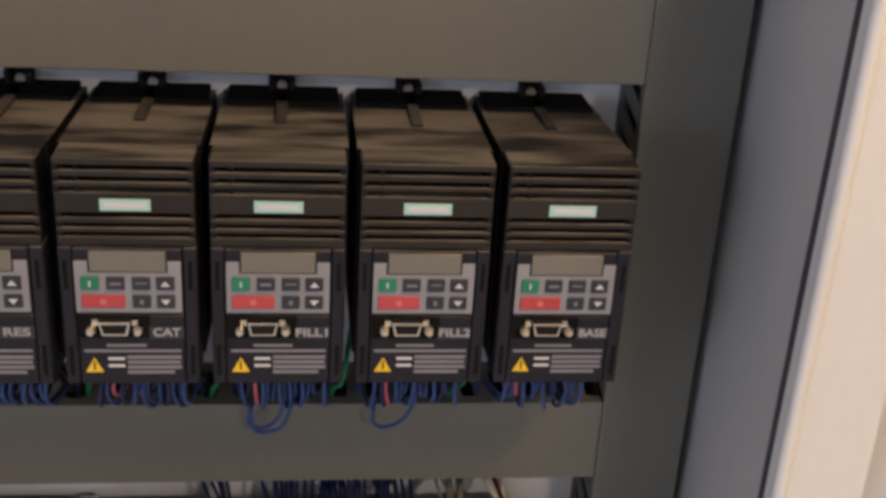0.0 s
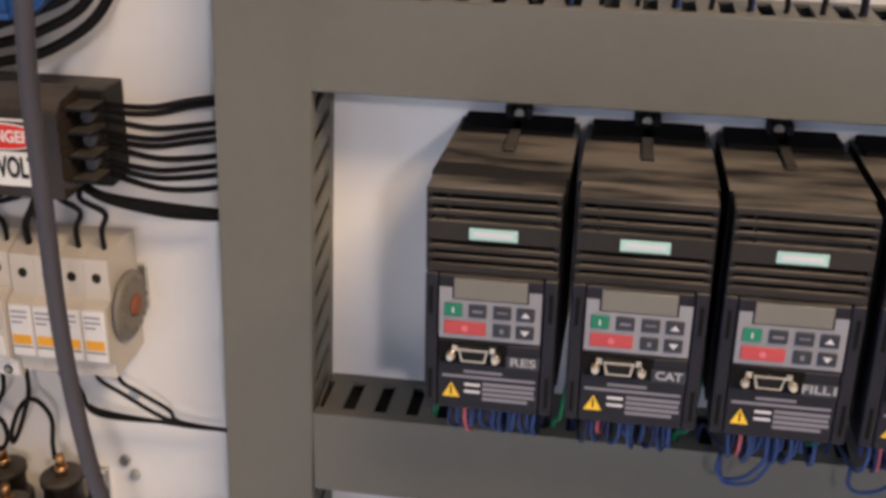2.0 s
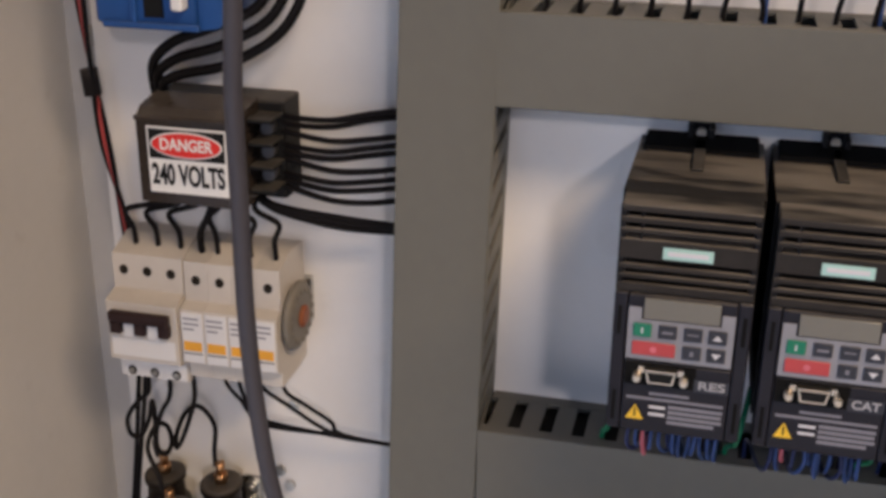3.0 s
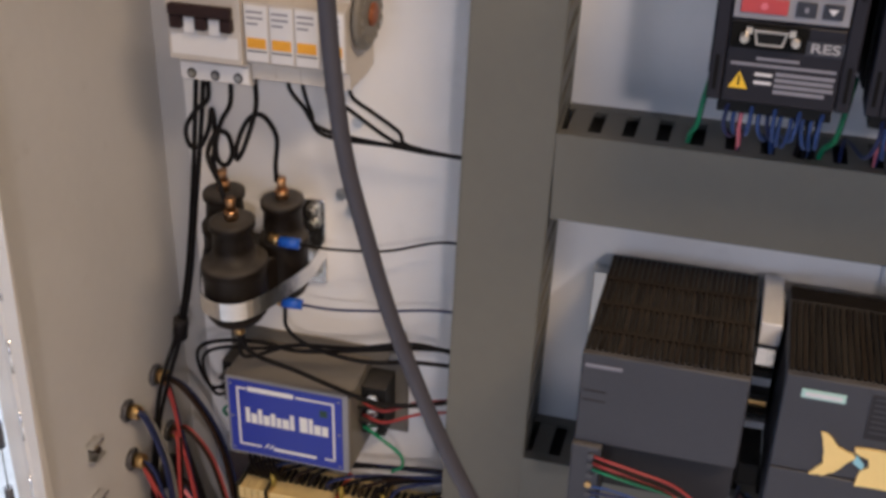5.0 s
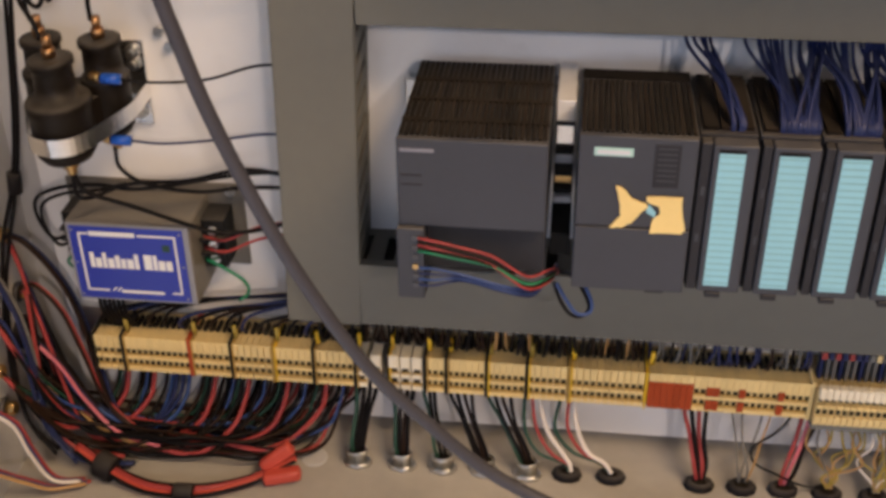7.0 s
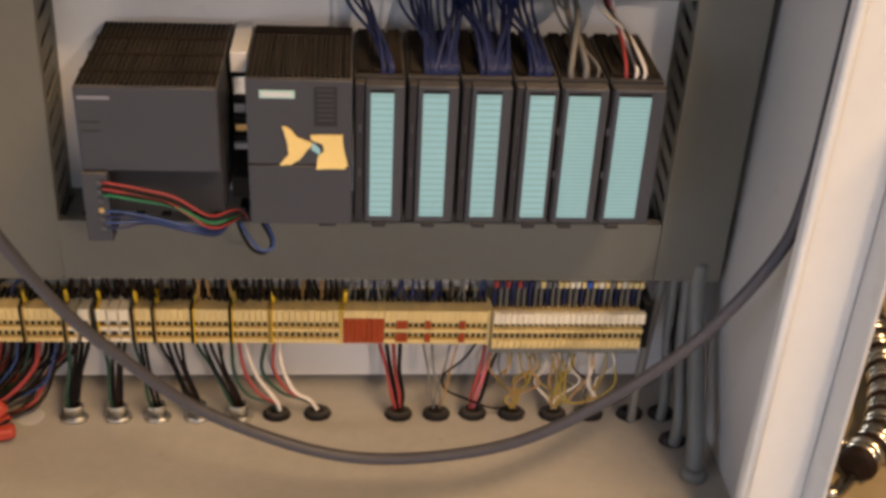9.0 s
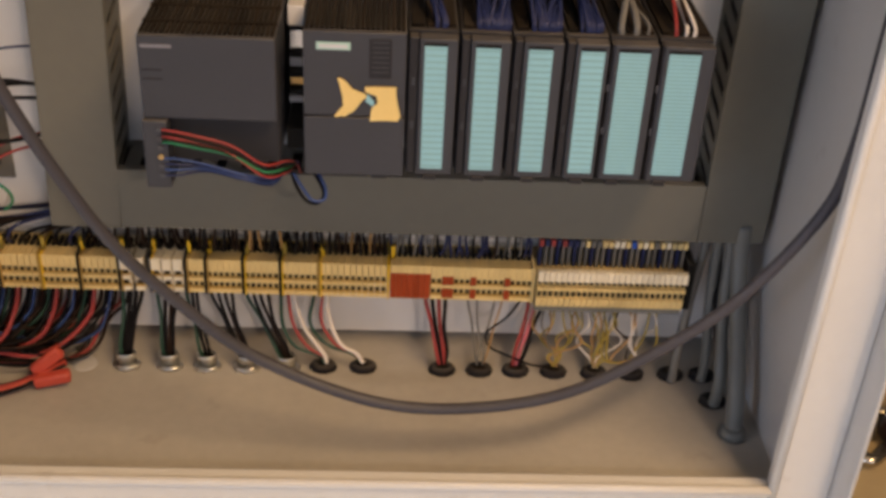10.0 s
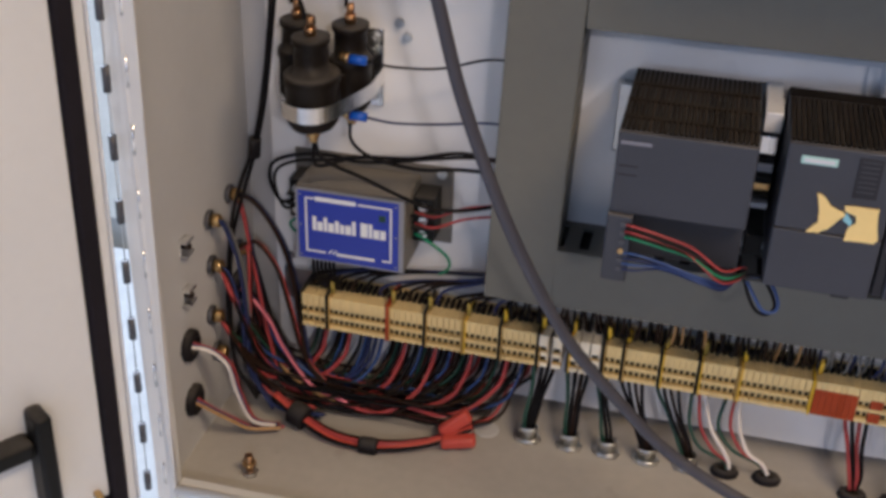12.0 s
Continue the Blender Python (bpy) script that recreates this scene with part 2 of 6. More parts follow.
def cyl(bm, base, axis, r, h, seg=16, r2=None, slot=0):
    """A cylinder or cone from base along axis."""
    q = Vector(axis).to_track_quat("Z", "Y").to_matrix().to_4x4()
    m = Matrix.Translation(Vector(base) + Vector(axis).normalized() * h / 2) @ q
    vs = bmesh.ops.create_cone(bm, cap_ends=True, segments=seg, radius1=r, radius2=r if r2 is None else r2, depth=h, matrix=m)["verts"]
    for f in {f for v in vs for f in v.link_faces}:
        f.material_index = slot
        f.smooth = len(f.verts) == 4
    return bm


def lathe(bm, base, axis, profile, seg=16, slot=0):
    """A turned shape: profile rows of (radius, height)."""
    q = Vector(axis).to_track_quat("Z", "Y").to_matrix()
    rings = []
    for r, h in profile:
        rings.append([bm.verts.new(Vector(base) + q @ Vector((r * math.cos(a), r * math.sin(a), h))) for a in (2 * math.pi * k / seg for k in range(seg))])
    for a, b in zip(rings, rings[1:]):
        for k in range(seg):
            f = bm.faces.new((a[k], a[(k + 1) % seg], b[(k + 1) % seg], b[k]))
            f.smooth, f.material_index = True, slot
    for ring, flip in ((rings[0], True), (rings[-1], False)):
        f = bm.faces.new(list(reversed(ring)) if flip else ring)
        f.material_index = slot
    return bm


def spline(points, steps=8):
    """Catmull-Rom through the points."""
    p = [Vector(q) for q in points]
    p = [2 * p[0] - p[1]] + p + [2 * p[-1] - p[-2]]
    out = []
    for i in range(1, len(p) - 2):
        a, b, c, d = p[i - 1:i + 3]
        for k in range(steps):
            t = k / steps
            out.append(0.5 * (2 * b + (c - a) * t + (2 * a - 5 * b + 4 * c - d) * t * t + (3 * b - a - 3 * c + d) * t ** 3))
    return out + [p[-2]]


def sweep(bm, points, r, seg=7, steps=7, slot=0):
    """A round wire along a smooth line."""
    path = spline(points, steps)
    side, rings = Vector((0.31, 0.87, 0.38)), []
    for i, p in enumerate(path):
        way = (path[min(i + 1, len(path) - 1)] - path[max(i - 1, 0)]).normalized()
        u = (side - way * side.dot(way)).normalized()
        side, w = u, way.cross(u)
        rings.append([bm.verts.new(p + r * (math.cos(a) * u + math.sin(a) * w)) for a in (2 * math.pi * k / seg for k in range(seg))])
    for a, b in zip(rings, rings[1:]):
        for k in range(seg):
            f = bm.faces.new((a[k], a[(k + 1) % seg], b[(k + 1) % seg], b[k]))
            f.smooth, f.material_index = True, slot
    for ring, flip in ((rings[0], True), (rings[-1], False)):
        bm.faces.new(list(reversed(ring)) if flip else ring).material_index = slot
    return bm


def wire(name, points, r, mat, label, category="wire", group="", parent=None):
    ob = part(name, sweep(bmesh.new(), points, r), mat, parent)
    return ob if parent else tagged(ob, label, category, group)


def quad_prism(bm, outline, y0, y1, slot=0):
    """A flat outline in x and z, thick from y0 back to y1."""
    a = [bm.verts.new((x, y0, z)) for x, z in outline]
    b = [bm.verts.new((x, y1, z)) for x, z in outline]
    n = len(a)
    fs = [bm.faces.new(a), bm.faces.new(list(reversed(b)))]
    fs += [bm.faces.new((a[k], b[k], b[(k + 1) % n], a[(k + 1) % n])) for k in range(n)]
    for f in fs:
        f.material_index = slot
    bmesh.ops.recalc_face_normals(bm, faces=fs)
    return bm


def prism_x(bm, outline, x0, x1, slot=0):
    """A profile in y and z, drawn out from x0 to x1."""
    a = [bm.verts.new((x0, y, z)) for y, z in outline]
    b = [bm.verts.new((x1, y, z)) for y, z in outline]
    n = len(a)
    fs = [bm.faces.new(a), bm.faces.new(list(reversed(b)))]
    fs += [bm.faces.new((a[k], b[k], b[(k + 1) % n], a[(k + 1) % n])) for k in range(n)]
    for f in fs:
        f.material_index = slot
    bmesh.ops.recalc_face_normals(bm, faces=fs)
    return bm


def lettering(name, text, x, y, z, size, mat, parent, bold=0.0, width=None):
    """Raised letters that face -y, centred on x and z."""
    cu = bpy.data.curves.new(name, "FONT")
    cu.body, cu.size, cu.extrude, cu.offset = text, size, 0.0002, bold
    cu.align_x, cu.align_y = "CENTER", "CENTER"
    tmp = new(name, cu)
    bpy.context.view_layer.update()
    me = bpy.data.meshes.new_from_object(tmp.evaluated_get(bpy.context.evaluated_depsgraph_get()))
    wide = tmp.dimensions.x
    bpy.data.objects.remove(tmp)
    me.transform(Matrix.Diagonal((width / wide if width else 1, 1, 1, 1)))
    me.materials.clear()
    me.materials.append(mat)
    ob = new(name, me)
    ob.parent = parent
    off = offset(parent)
    ob.matrix_local = pose(x - off.x, y - off.y, z - off.z, 90, 0, 0)
    return ob


def plate(x0, x1, z0, z1, y, mat, name, parent, label="", thick=0.0006):
    """A thin label or key that stands proud of a front."""
    return part(name, box(bmesh.new(), x0, x1, y - thick, y + 0.0002, z0, z1), mat, parent, label)


BUILT = set()


def settle(x=(1, 0), y=(1, 0), z=(1, 0)):
    """Bring what was built since the last call to its true size and place: scale and shift on each axis."""
    fresh = [o for o in scene.objects if o.name not in BUILT]
    size = Matrix.Diagonal((x[0], y[0], z[0], 1))
    if size != Matrix.Identity(4) or x[1] or y[1] or z[1]:
        for me, rot in {o.data: o.rotation_euler.copy() for o in fresh if o.type == "MESH"}.items():
            turn = rot.to_matrix().to_4x4()
            me.transform(turn.inverted() @ size @ turn)
        for o in fresh:
            if o.type in ("MESH", "EMPTY"):
                o.location = size @ o.location
                if o.parent is None:
                    o.location += Vector((x[1], y[1], z[1]))
    BUILT.update(o.name for o in fresh)


def about(new_place, old_place, scale):
    """Scale and shift that carry one coordinate to another."""
    return scale, new_place - old_place * scale


# ---- the added hall round the enclosure, dark so that little light bounces ----
XL, XR, YB, YF, ZB, ZT = -0.550, 0.314, 0.014, -0.212, 0.700, 1.72

tagged(part("floor", box(bmesh.new(), -4, 4, -5, 1.2, -0.1, 0), CONCRETE), "pale worn concrete floor of the hall", "floor", kind="structure")
bm = bmesh.new()
box(bm, -0.70, 4, 1.2, 1.35, 0, 3.2)
box(bm, -4, -3.4, 1.2, 1.35, 0, 3.2)
box(bm, -3.4, -0.70, 1.2, 1.35, 2.7, 3.2)
tagged(part("wall_north", bm, WALLP), "painted wall with an open gateway to the yard", "wall", kind="structure")
bm = bmesh.new()
box(bm, -3.998, 3.998, -5.15, -5, 0, 0.9)
box(bm, -3.998, 3.998, -5.15, -5, 2.6, 3.2)
box(bm, -4, -1.65, -5.15, -5, 0.9, 2.6)
box(bm, 0.85, 4, -5.15, -5, 0.9, 2.6)
tagged(part("wall_south", bm, WALLP), "painted wall with a wide window opening", "wall", kind="structure")
tagged(part("wall_east", box(bmesh.new(), 4, 4.15, -5.15, 1.35, 0, 3.2), WALLP), "added dark wall of the hall, limits bounce light", "wall", kind="structure")
bm = bmesh.new()
box(bm, -4.15, -4, -5.15, 1.35, 0, 0.9)
box(bm, -4.15, -4, -5.15, 1.35, 2.6, 3.2)
box(bm, -4.15, -4, -5.15, -4.2, 0.9, 2.6)
box(bm, -4.15, -4, -1.8, 1.35, 0.9, 2.6)
tagged(part("wall_west", bm, WALLP), "painted wall with a wide window opening", "wall", kind="structure")
tagged(part("ceiling", box(bmesh.new(), -4.15, 4.15, -5.15, 1.35, 3.2, 3.3), WALLP), "added dark ceiling of the hall, limits bounce light", "ceiling", kind="structure")

tagged(part("ground", box(bmesh.new(), -30, 30, 1.36, 60, -0.12, -0.02), YARD), "bright gravel yard outside the gateway", "ground", kind="structure")
tagged(part("backdrop", box(bmesh.new(), -30, 20, 20, 20.2, -0.02, 14), DAYLIGHT), "bright hazy daylight beyond the yard", "backdrop", kind="structure")

# ---- enclosure ----
enc = thing("electrical_enclosure", (-0.12, -0.1, ZB - 0.003), "grey-painted steel control enclosure standing open", "electrical enclosure")
T = 0.003
# walls take the darker paint copy, in place of weaker light inside
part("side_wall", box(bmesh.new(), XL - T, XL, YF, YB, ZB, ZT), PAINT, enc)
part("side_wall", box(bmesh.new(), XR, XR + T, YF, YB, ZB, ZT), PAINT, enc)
part("back_wall", box(bmesh.new(), XL - T, XR + T, YB, YB + T, ZB - T, ZT + T), PAINT, enc)
part("bottom_plate", box(bmesh.new(), XL - T, XR + T, YF, YB, ZB - T, ZB), BOTTOM, enc, "brownish specked bottom plate, darkened for weak light")
part("top_plate", box(bmesh.new(), XL - T, XR + T, YF, YB, ZT, ZT + T), PAINT, enc)


def flange(x0, x1, z0, z1, inner):
    """A front flange with a rolled lip along its inner edge."""
    bm = bmesh.new()
    box(bm, x0, x1, YF - 0.004, YF, z0, z1, 0.0012)
    r = 0.004
    if inner == "x1":
        box(bm, x1 - 0.005, x1, YF + 0.0005, YF + 0.012, z0, z1, 0.0015)
        sweep(bm, [(x1 - 0.001, YF - 0.003, z0 + 0.004), (x1 - 0.001, YF - 0.003, (z0 + z1) / 2), (x1 - 0.001, YF - 0.003, z1 - 0.004)], r, 10, 2)
    elif inner == "x0":
        box(bm, x0, x0 + 0.005, YF + 0.0005, YF + 0.012, z0, z1, 0.0015)
        sweep(bm, [(x0 + 0.001, YF - 0.003, z0 + 0.004), (x0 + 0.001, YF - 0.003, (z0 + z1) / 2), (x0 + 0.001, YF - 0.003, z1 - 0.004)], r, 10, 2)
    elif inner == "z1":
        box(bm, x0, x1, YF + 0.0005, YF + 0.012, z1 - 0.005, z1, 0.0015)
        sweep(bm, [(x0, YF - 0.003, z1 - 0.001), (0, YF - 0.003, z1 - 0.001), (x1, YF - 0.003, z1 - 0.001)], r, 10, 2)
    return part("flange", bm, FLANGE_PAINT, enc)


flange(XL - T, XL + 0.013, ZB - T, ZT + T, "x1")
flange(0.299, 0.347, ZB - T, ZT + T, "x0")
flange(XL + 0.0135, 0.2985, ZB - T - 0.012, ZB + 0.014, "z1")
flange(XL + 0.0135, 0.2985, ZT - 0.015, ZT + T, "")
part("outer_lip", box(bmesh.new(), 0.3475, 0.3510, YF - 0.034, YF + 0.004, ZB - T, 1.105, 0.001), PAINT, enc, "grey outer lip of the enclosure")
bm = bmesh.new()
box(bm, 0.3475, 0.43, YF + 0.006, YF + 0.012, 1.106, ZT, 0.001)
side = part("switch_side_plate", bm, PAINT, enc, "beige side plate with small screws")
for z in (1.245, 1.31, 1.45):
    bm = bmesh.new()
    cyl(bm, (0.362, YF + 0.006, z), (0, -1, 0), 0.0022, 0.0012, 10)
    part("screw", bm, W_BROWN, side)
bm = bmesh.new()
cyl(bm, (0.352, YF + 0.006, 0.735), (0, 0, 1), 0.005, 0.02, 12)
box(bm, 0.346, 0.358, YF - 0.001, YF + 0.012, 0.728, 0.737, 0.001)
part("door_clamp", bm, BEIGE, enc, "small beige door clamp")

# a pedestal holds the enclosure over the floor
ped = thing("pedestal", (0.15, -0.05, 0), "grey steel pedestal under the enclosure", "pedestal")
part("column", box(bmesh.new(), 0.06, 0.26, -0.10, 0.0, 0.0105, ZB - T - 0.0105, 0.003), PAINT, ped)
part("foot_plate", box(bmesh.new(), 0.02, 0.30, -0.14, 0.015, 0, 0.010, 0.001), PAINT, ped)
part("head_plate", box(bmesh.new(), 0.02, 0.30, -0.14, 0.010, ZB - T - 0.010, ZB - T - 0.0002, 0.001), PAINT, ped)

# ---- hinge and open door ----
HX, HY = XL - 0.006, YF - 0.014
hinge = thing("piano_hinge", (HX, HY, ZB), "bright steel piano hinge along the door side", "hinge")
bm = bmesh.new()
box(bm, HX + 0.004, HX + 0.021, YF - 0.0062, YF - 0.0044, ZB + 0.002, ZT - 0.002)
part("leaf", bm, DOOR_PAINT, hinge)
bm = bmesh.new()
cyl(bm, (HX, HY, ZB + 0.016), (0, 0, 1), 0.0006, ZT - ZB - 0.03, 8)
part("pin", bm, STEEL, hinge)
kn = None
for k in range(39):
    if kn is None:
        bm = bmesh.new()
        # knuckles are coloured dark, as if seen against the daylight
        cyl(bm, (HX, HY, ZB + 0.018), (0, 0, 1), 0.0029, 0.0190, 12)
        kn = part("knuckle", bm, DARK_STEEL, hinge)
    elif k % 2 == 0:
        ob = kn.copy()
        scene.collection.objects.link(ob)
        ob.location.z += k * 0.026
# thin bright rods added for the highlights along the leaf
kn2 = None
for k in range(19):
    if kn2 is None:
        bm = bmesh.new()
        cyl(bm, (HX + 0.012, YF - 0.0062, ZB + 0.02), (0, 0, 1), 0.0012, 0.024, 8)
        kn2 = part("leaf_slot", bm, STRAP, hinge)
    else:
        ob = kn2.copy()
        scene.collection.objects.link(ob)
        ob.location.z += k * 0.052

door = thing("enclosure_door", (HX - 0.01, HY - 0.01, ZB), "open grey steel enclosure door with a black gasket", "door")
hinge.rotation_euler.y = door.rotation_euler.y = radians(1.3)
DA = radians(124)
dx, dy = Vector((math.cos(DA), -math.sin(DA), 0)), Vector((math.sin(DA), math.cos(DA), 0))


def door_box(name, u0, u1, v0, v1, z0, z1, mat, bev=0.001, label=""):
    """u runs from the hinge over the door, v out of its inner face."""
    bm = box(bmesh.new(), u0, u1, v0, v1, z0, z1, bev)
    m = Matrix((dx, dy, Vector((0, 0, 1)))).transposed().to_4x4()
    bm.transform(Matrix.Translation((HX - 0.004, HY - 0.003, 0)) @ m)
    return part(name, bm, mat, door, label)


door_box("panel", 0.002, 0.90, -0.020, -0.017, ZB - 0.005, ZT + 0.005, DOOR_PAINT)
door_box("hinge_edge", 0.002, 0.0045, -0.0168, 0.0, ZB - 0.005, ZT + 0.005, DOOR_PAINT)
door_box("inner_rim", 0.0047, 0.0120, -0.005, -0.002, ZB - 0.005, ZT + 0.005, DOOR_PAINT)
door_box("gasket", 0.0125, 0.0265, -0.0165, 0.001, ZB + 0.012, ZT - 0.012, GASKET, 0.003, "black foam door gasket")
door_box("gasket", 0.0268, 0.87, -0.0165, 0.001, ZB + 0.012, ZB + 0.025, GASKET, 0.003, "black foam door gasket")
door_box("inner_panel", 0.0270, 0.885, -0.0165, -0.004, ZB + 0.0255, ZT - 0.006, DOOR_PAINT, 0.002)
door_box("bottom_edge", 0.0047, 0.90, -0.0168, 0.0, ZB - 0.005, ZB - 0.002, DOOR_PAINT)
door_box("latch_post", 0.074, 0.088, -0.004, 0.020, ZB + 0.056, 0.848, BLACK, 0.004, "dark plastic latch bracket on the door")
door_box("latch_arm", 0.0885, 0.15, -0.004, 0.016, 0.811, 0.827, BLACK, 0.004)
door_box("door_screw", 0.036, 0.042, -0.004, 0.006, 0.732, 0.738, BRASS, 0.002)

# ---- mounting plate ----
plate_ob = thing("mounting_plate", (-0.12, 0.0, 0.712), "white-painted steel mounting plate at the back", "mounting plate")
part("sheet", box(bmesh.new(), -0.522, 0.311, 0.0, 0.003, 0.710, 1.69, 0.0006), PLATE, plate_ob)
part("bottom_fold", box(bmesh.new(), -0.522, 0.311, 0.0032, YB - 0.0005, 0.710, 0.713), PLATE, plate_ob)
for x, z in ((-0.389, 1.130), (-0.402, 1.072), (-0.395, 1.060), (-0.490, 0.962), (-0.506, 0.83), (-0.509, 0.788)):
    bm = bmesh.new()
    cyl(bm, (x, 0, z), (0, -1, 0), 0.0045, 0.003, 12, 0.004)
    box(bm, x - 0.003, x + 0.003, -0.0036, -0.0029, z - 0.0006, z + 0.0006)
    part("screw", bm, STEEL, plate_ob)
part("weld_nut", box(bmesh.new(), -0.5245, -0.5225, -0.002, 0.003, 1.385, 1.40), STEEL, plate_ob)

# ---- wiring ducts ----
YD = -0.056


def wiring_duct(x0, x1, z0, z1, upright, label, sides):
    """A slotted duct with ribs on its two long sides and a snap-on cover."""
    d = thing("wiring_duct", ((x0 + x1) / 2, 0, (z0 + z1) / 2), label, "wiring duct", "grey slotted wiring ducts")
    part("base", box(bmesh.new(), x0, x1, -0.0025, -0.0002, z0, z1), DUCT, d)
    part("cover", box(bmesh.new(), x0 - 0.0006, x1 + 0.0006, YD, YD + 0.0022, z0 - 0.0006, z1 + 0.0006, 0.0009), DUCT, d, "smooth grey duct cover")
    # one dark block stands for the wires and the shade behind the slots
    part("wire_fill", box(bmesh.new(), x0 + 0.007, x1 - 0.007, YD + 0.012, -0.004, z0 + 0.007, z1 - 0.007), DUCT_IN, d, "plain dark block for wires and shade inside the duct")
    pitch, rib = 0.021, 0.0125
    lo, hi = (z0, z1) if upright else (x0, x1)
    for s in sides:
        e = ((x0, x0 + 0.0018) if s == "a" else (x1 - 0.0018, x1)) if upright else ((z0, z0 + 0.0018) if s == "a" else (z1 - 0.0018, z1))
        bm = bmesh.new()
        for ya, yb in ((-0.010, -0.0026), (YD + 0.0024, YD + 0.010)):
            if upright:
                box(bm, e[0], e[1], ya, yb, z0, z1)
            else:
                box(bm, x0, x1, ya, yb, e[0], e[1])
        part("side_strip", bm, DUCT, d)
        first = None
        for k in range(int((hi - lo) / pitch)):
            a = lo + 0.0045 + k * pitch
            if first is None:
                bm = bmesh.new()
                if upright:
                    # slanted ribs on the upright ducts
                    vs = [(-0.0102, a), (-0.0102, a + rib), (YD + 0.0102, a + rib - 0.010), (YD + 0.0102, a - 0.010)]
                    prism_x(bm, vs, e[0] + 0.0001, e[1] - 0.0001)
                else:
                    box(bm, a, a + rib, YD + 0.0102, -0.0102, e[0] + 0.0001, e[1] - 0.0001)
                first = part("rib", bm, DUCT, d)
            else:
                ob = first.copy()
                scene.collection.objects.link(ob)
                if upright:
                    ob.location.z += k * pitch
                else:
                    ob.location.x += k * pitch
    return d


VR0, VR1 = 0.2485, 0.3055
lean = wiring_duct(-0.2965, -0.2385, 0.853, 1.69, True, "upright grey slotted wiring duct with its cover on", "ab")
lean.rotation_euler.y = radians(1.5)
wiring_duct(VR0, VR1, 0.854, 1.69, True, "upright grey slotted wiring duct beside the enclosure wall", "a")
wiring_duct(-0.2350, VR0 - 0.0016, 1.380, 1.434, False, "level grey slotted wiring duct above the drives", "ab")
wiring_duct(-0.2405, VR0 - 0.0016, 1.105, 1.163, False, "level grey slotted wiring duct under the drives", "ab")
wiring_duct(-0.2480, VR0 - 0.0016, 0.854, 0.909, False, "level grey slotted wiring duct under the controller", "ab")

settle()

# ---- drives ----
DX0, DW = 0.0475, 0.074


def frequency_drive(cx, word, width):
    d = thing("frequency_drive", (cx, 0, 1.225), "dusty dark grey frequency drive with a keypad, tagged %s" % word, "frequency drive", "row of drives on the plate")
    x0, x1, F = cx - DW / 2, cx + DW / 2, -0.142
    bm = bmesh.new()
    prism_x(bm, [(-0.001, 1.226), (-0.001, 1.3645), (-0.118, 1.369), (-0.118, 1.240)], x0 - 0.0012, x1 + 0.0012)
    part("housing", bm, DRIVE, d, "dusty dark drive housing")
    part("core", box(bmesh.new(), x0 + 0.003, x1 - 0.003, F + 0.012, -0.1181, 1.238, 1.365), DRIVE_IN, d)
    # louvred upper front: two groups of three open slots with a plain band between
    bars = [(1.3655, 1.3692), (1.3590, 1.3624), (1.3532, 1.3560), (1.3385, 1.3500), (1.3325, 1.3355), (1.3272, 1.3298), (1.3195, 1.3245)]
    for za, zb in bars:
        bm = box(bmesh.new(), x0 + 0.0005, x1 - 0.0005, F, F + 0.0032 if zb - za < 0.009 else -0.1182, za, zb, 0.0007)
        part("louvre", bm, LOUVRE, d)
    part("top_lip", box(bmesh.new(), x0 + 0.0005, x1 - 0.0005, F + 0.001, -0.1182, 1.3672, 1.3693, 0.0006), DRIVE, d)
    # added black bar in place of the upper duct's shadow on the top
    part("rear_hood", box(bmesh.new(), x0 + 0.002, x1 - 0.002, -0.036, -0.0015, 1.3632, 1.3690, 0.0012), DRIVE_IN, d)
    for xa, xb in ((x0, x0 + 0.0035), (x1 - 0.0035, x1)):
        part("cheek", box(bmesh.new(), xa, xb, F + 0.0006, -0.1182, 1.3196, 1.3688, 0.0006), DRIVE, d)
    for k in range(3):
        za = (1.3627, 1.3561, 1.3503)[k]
        part("slot_rib", box(bmesh.new(), x0 + 0.011, x0 + 0.0125, F + 0.001, F + 0.006, za - 0.001, za + 0.0035), DRIVE, d)
    # lower front cover with a recessed operator panel
    for xa in (x0, x1 - 0.0075):
        part("front_frame", box(bmesh.new(), xa, xa + 0.0075, F - 0.001, -0.1182, 1.234, 1.319, 0.0012), DRIVE_FACE, d)
    op = part("operator_panel", box(bmesh.new(), x0 + 0.0078, x1 - 0.0078, F - 0.0015, -0.12, 1.2785, 1.3186, 0.0012), DRIVE_FACE, d)
    low = part("terminal_cover", box(bmesh.new(), x0 + 0.0078, x1 - 0.0078, F - 0.0008, -0.12, 1.234, 1.278, 0.0012), DRIVE_FACE, d)
    for xa in (x0 + 0.0025, x1 - 0.0045):
        for za, zb in ((1.294, 1.311), (1.240, 1.259)):
            # flat dark strip, the slot's shade given as colour
            part("grip_slot", box(bmesh.new(), xa, xa + 0.002, F - 0.0014, F, za, zb), DRIVE_IN, d)
    y = F - 0.0015
    # badge without its letters
    plate(cx - 0.013, cx + 0.0135, 1.3402, 1.3468, F, TEAL, "badge", d, "pale teal maker's badge")
    plate(cx - 0.0105, cx + 0.011, 1.3423, 1.3448, F - 0.0006, WHITE, "badge_bar", d)
    # silver keypad, stepped round the display
    bm = bmesh.new()
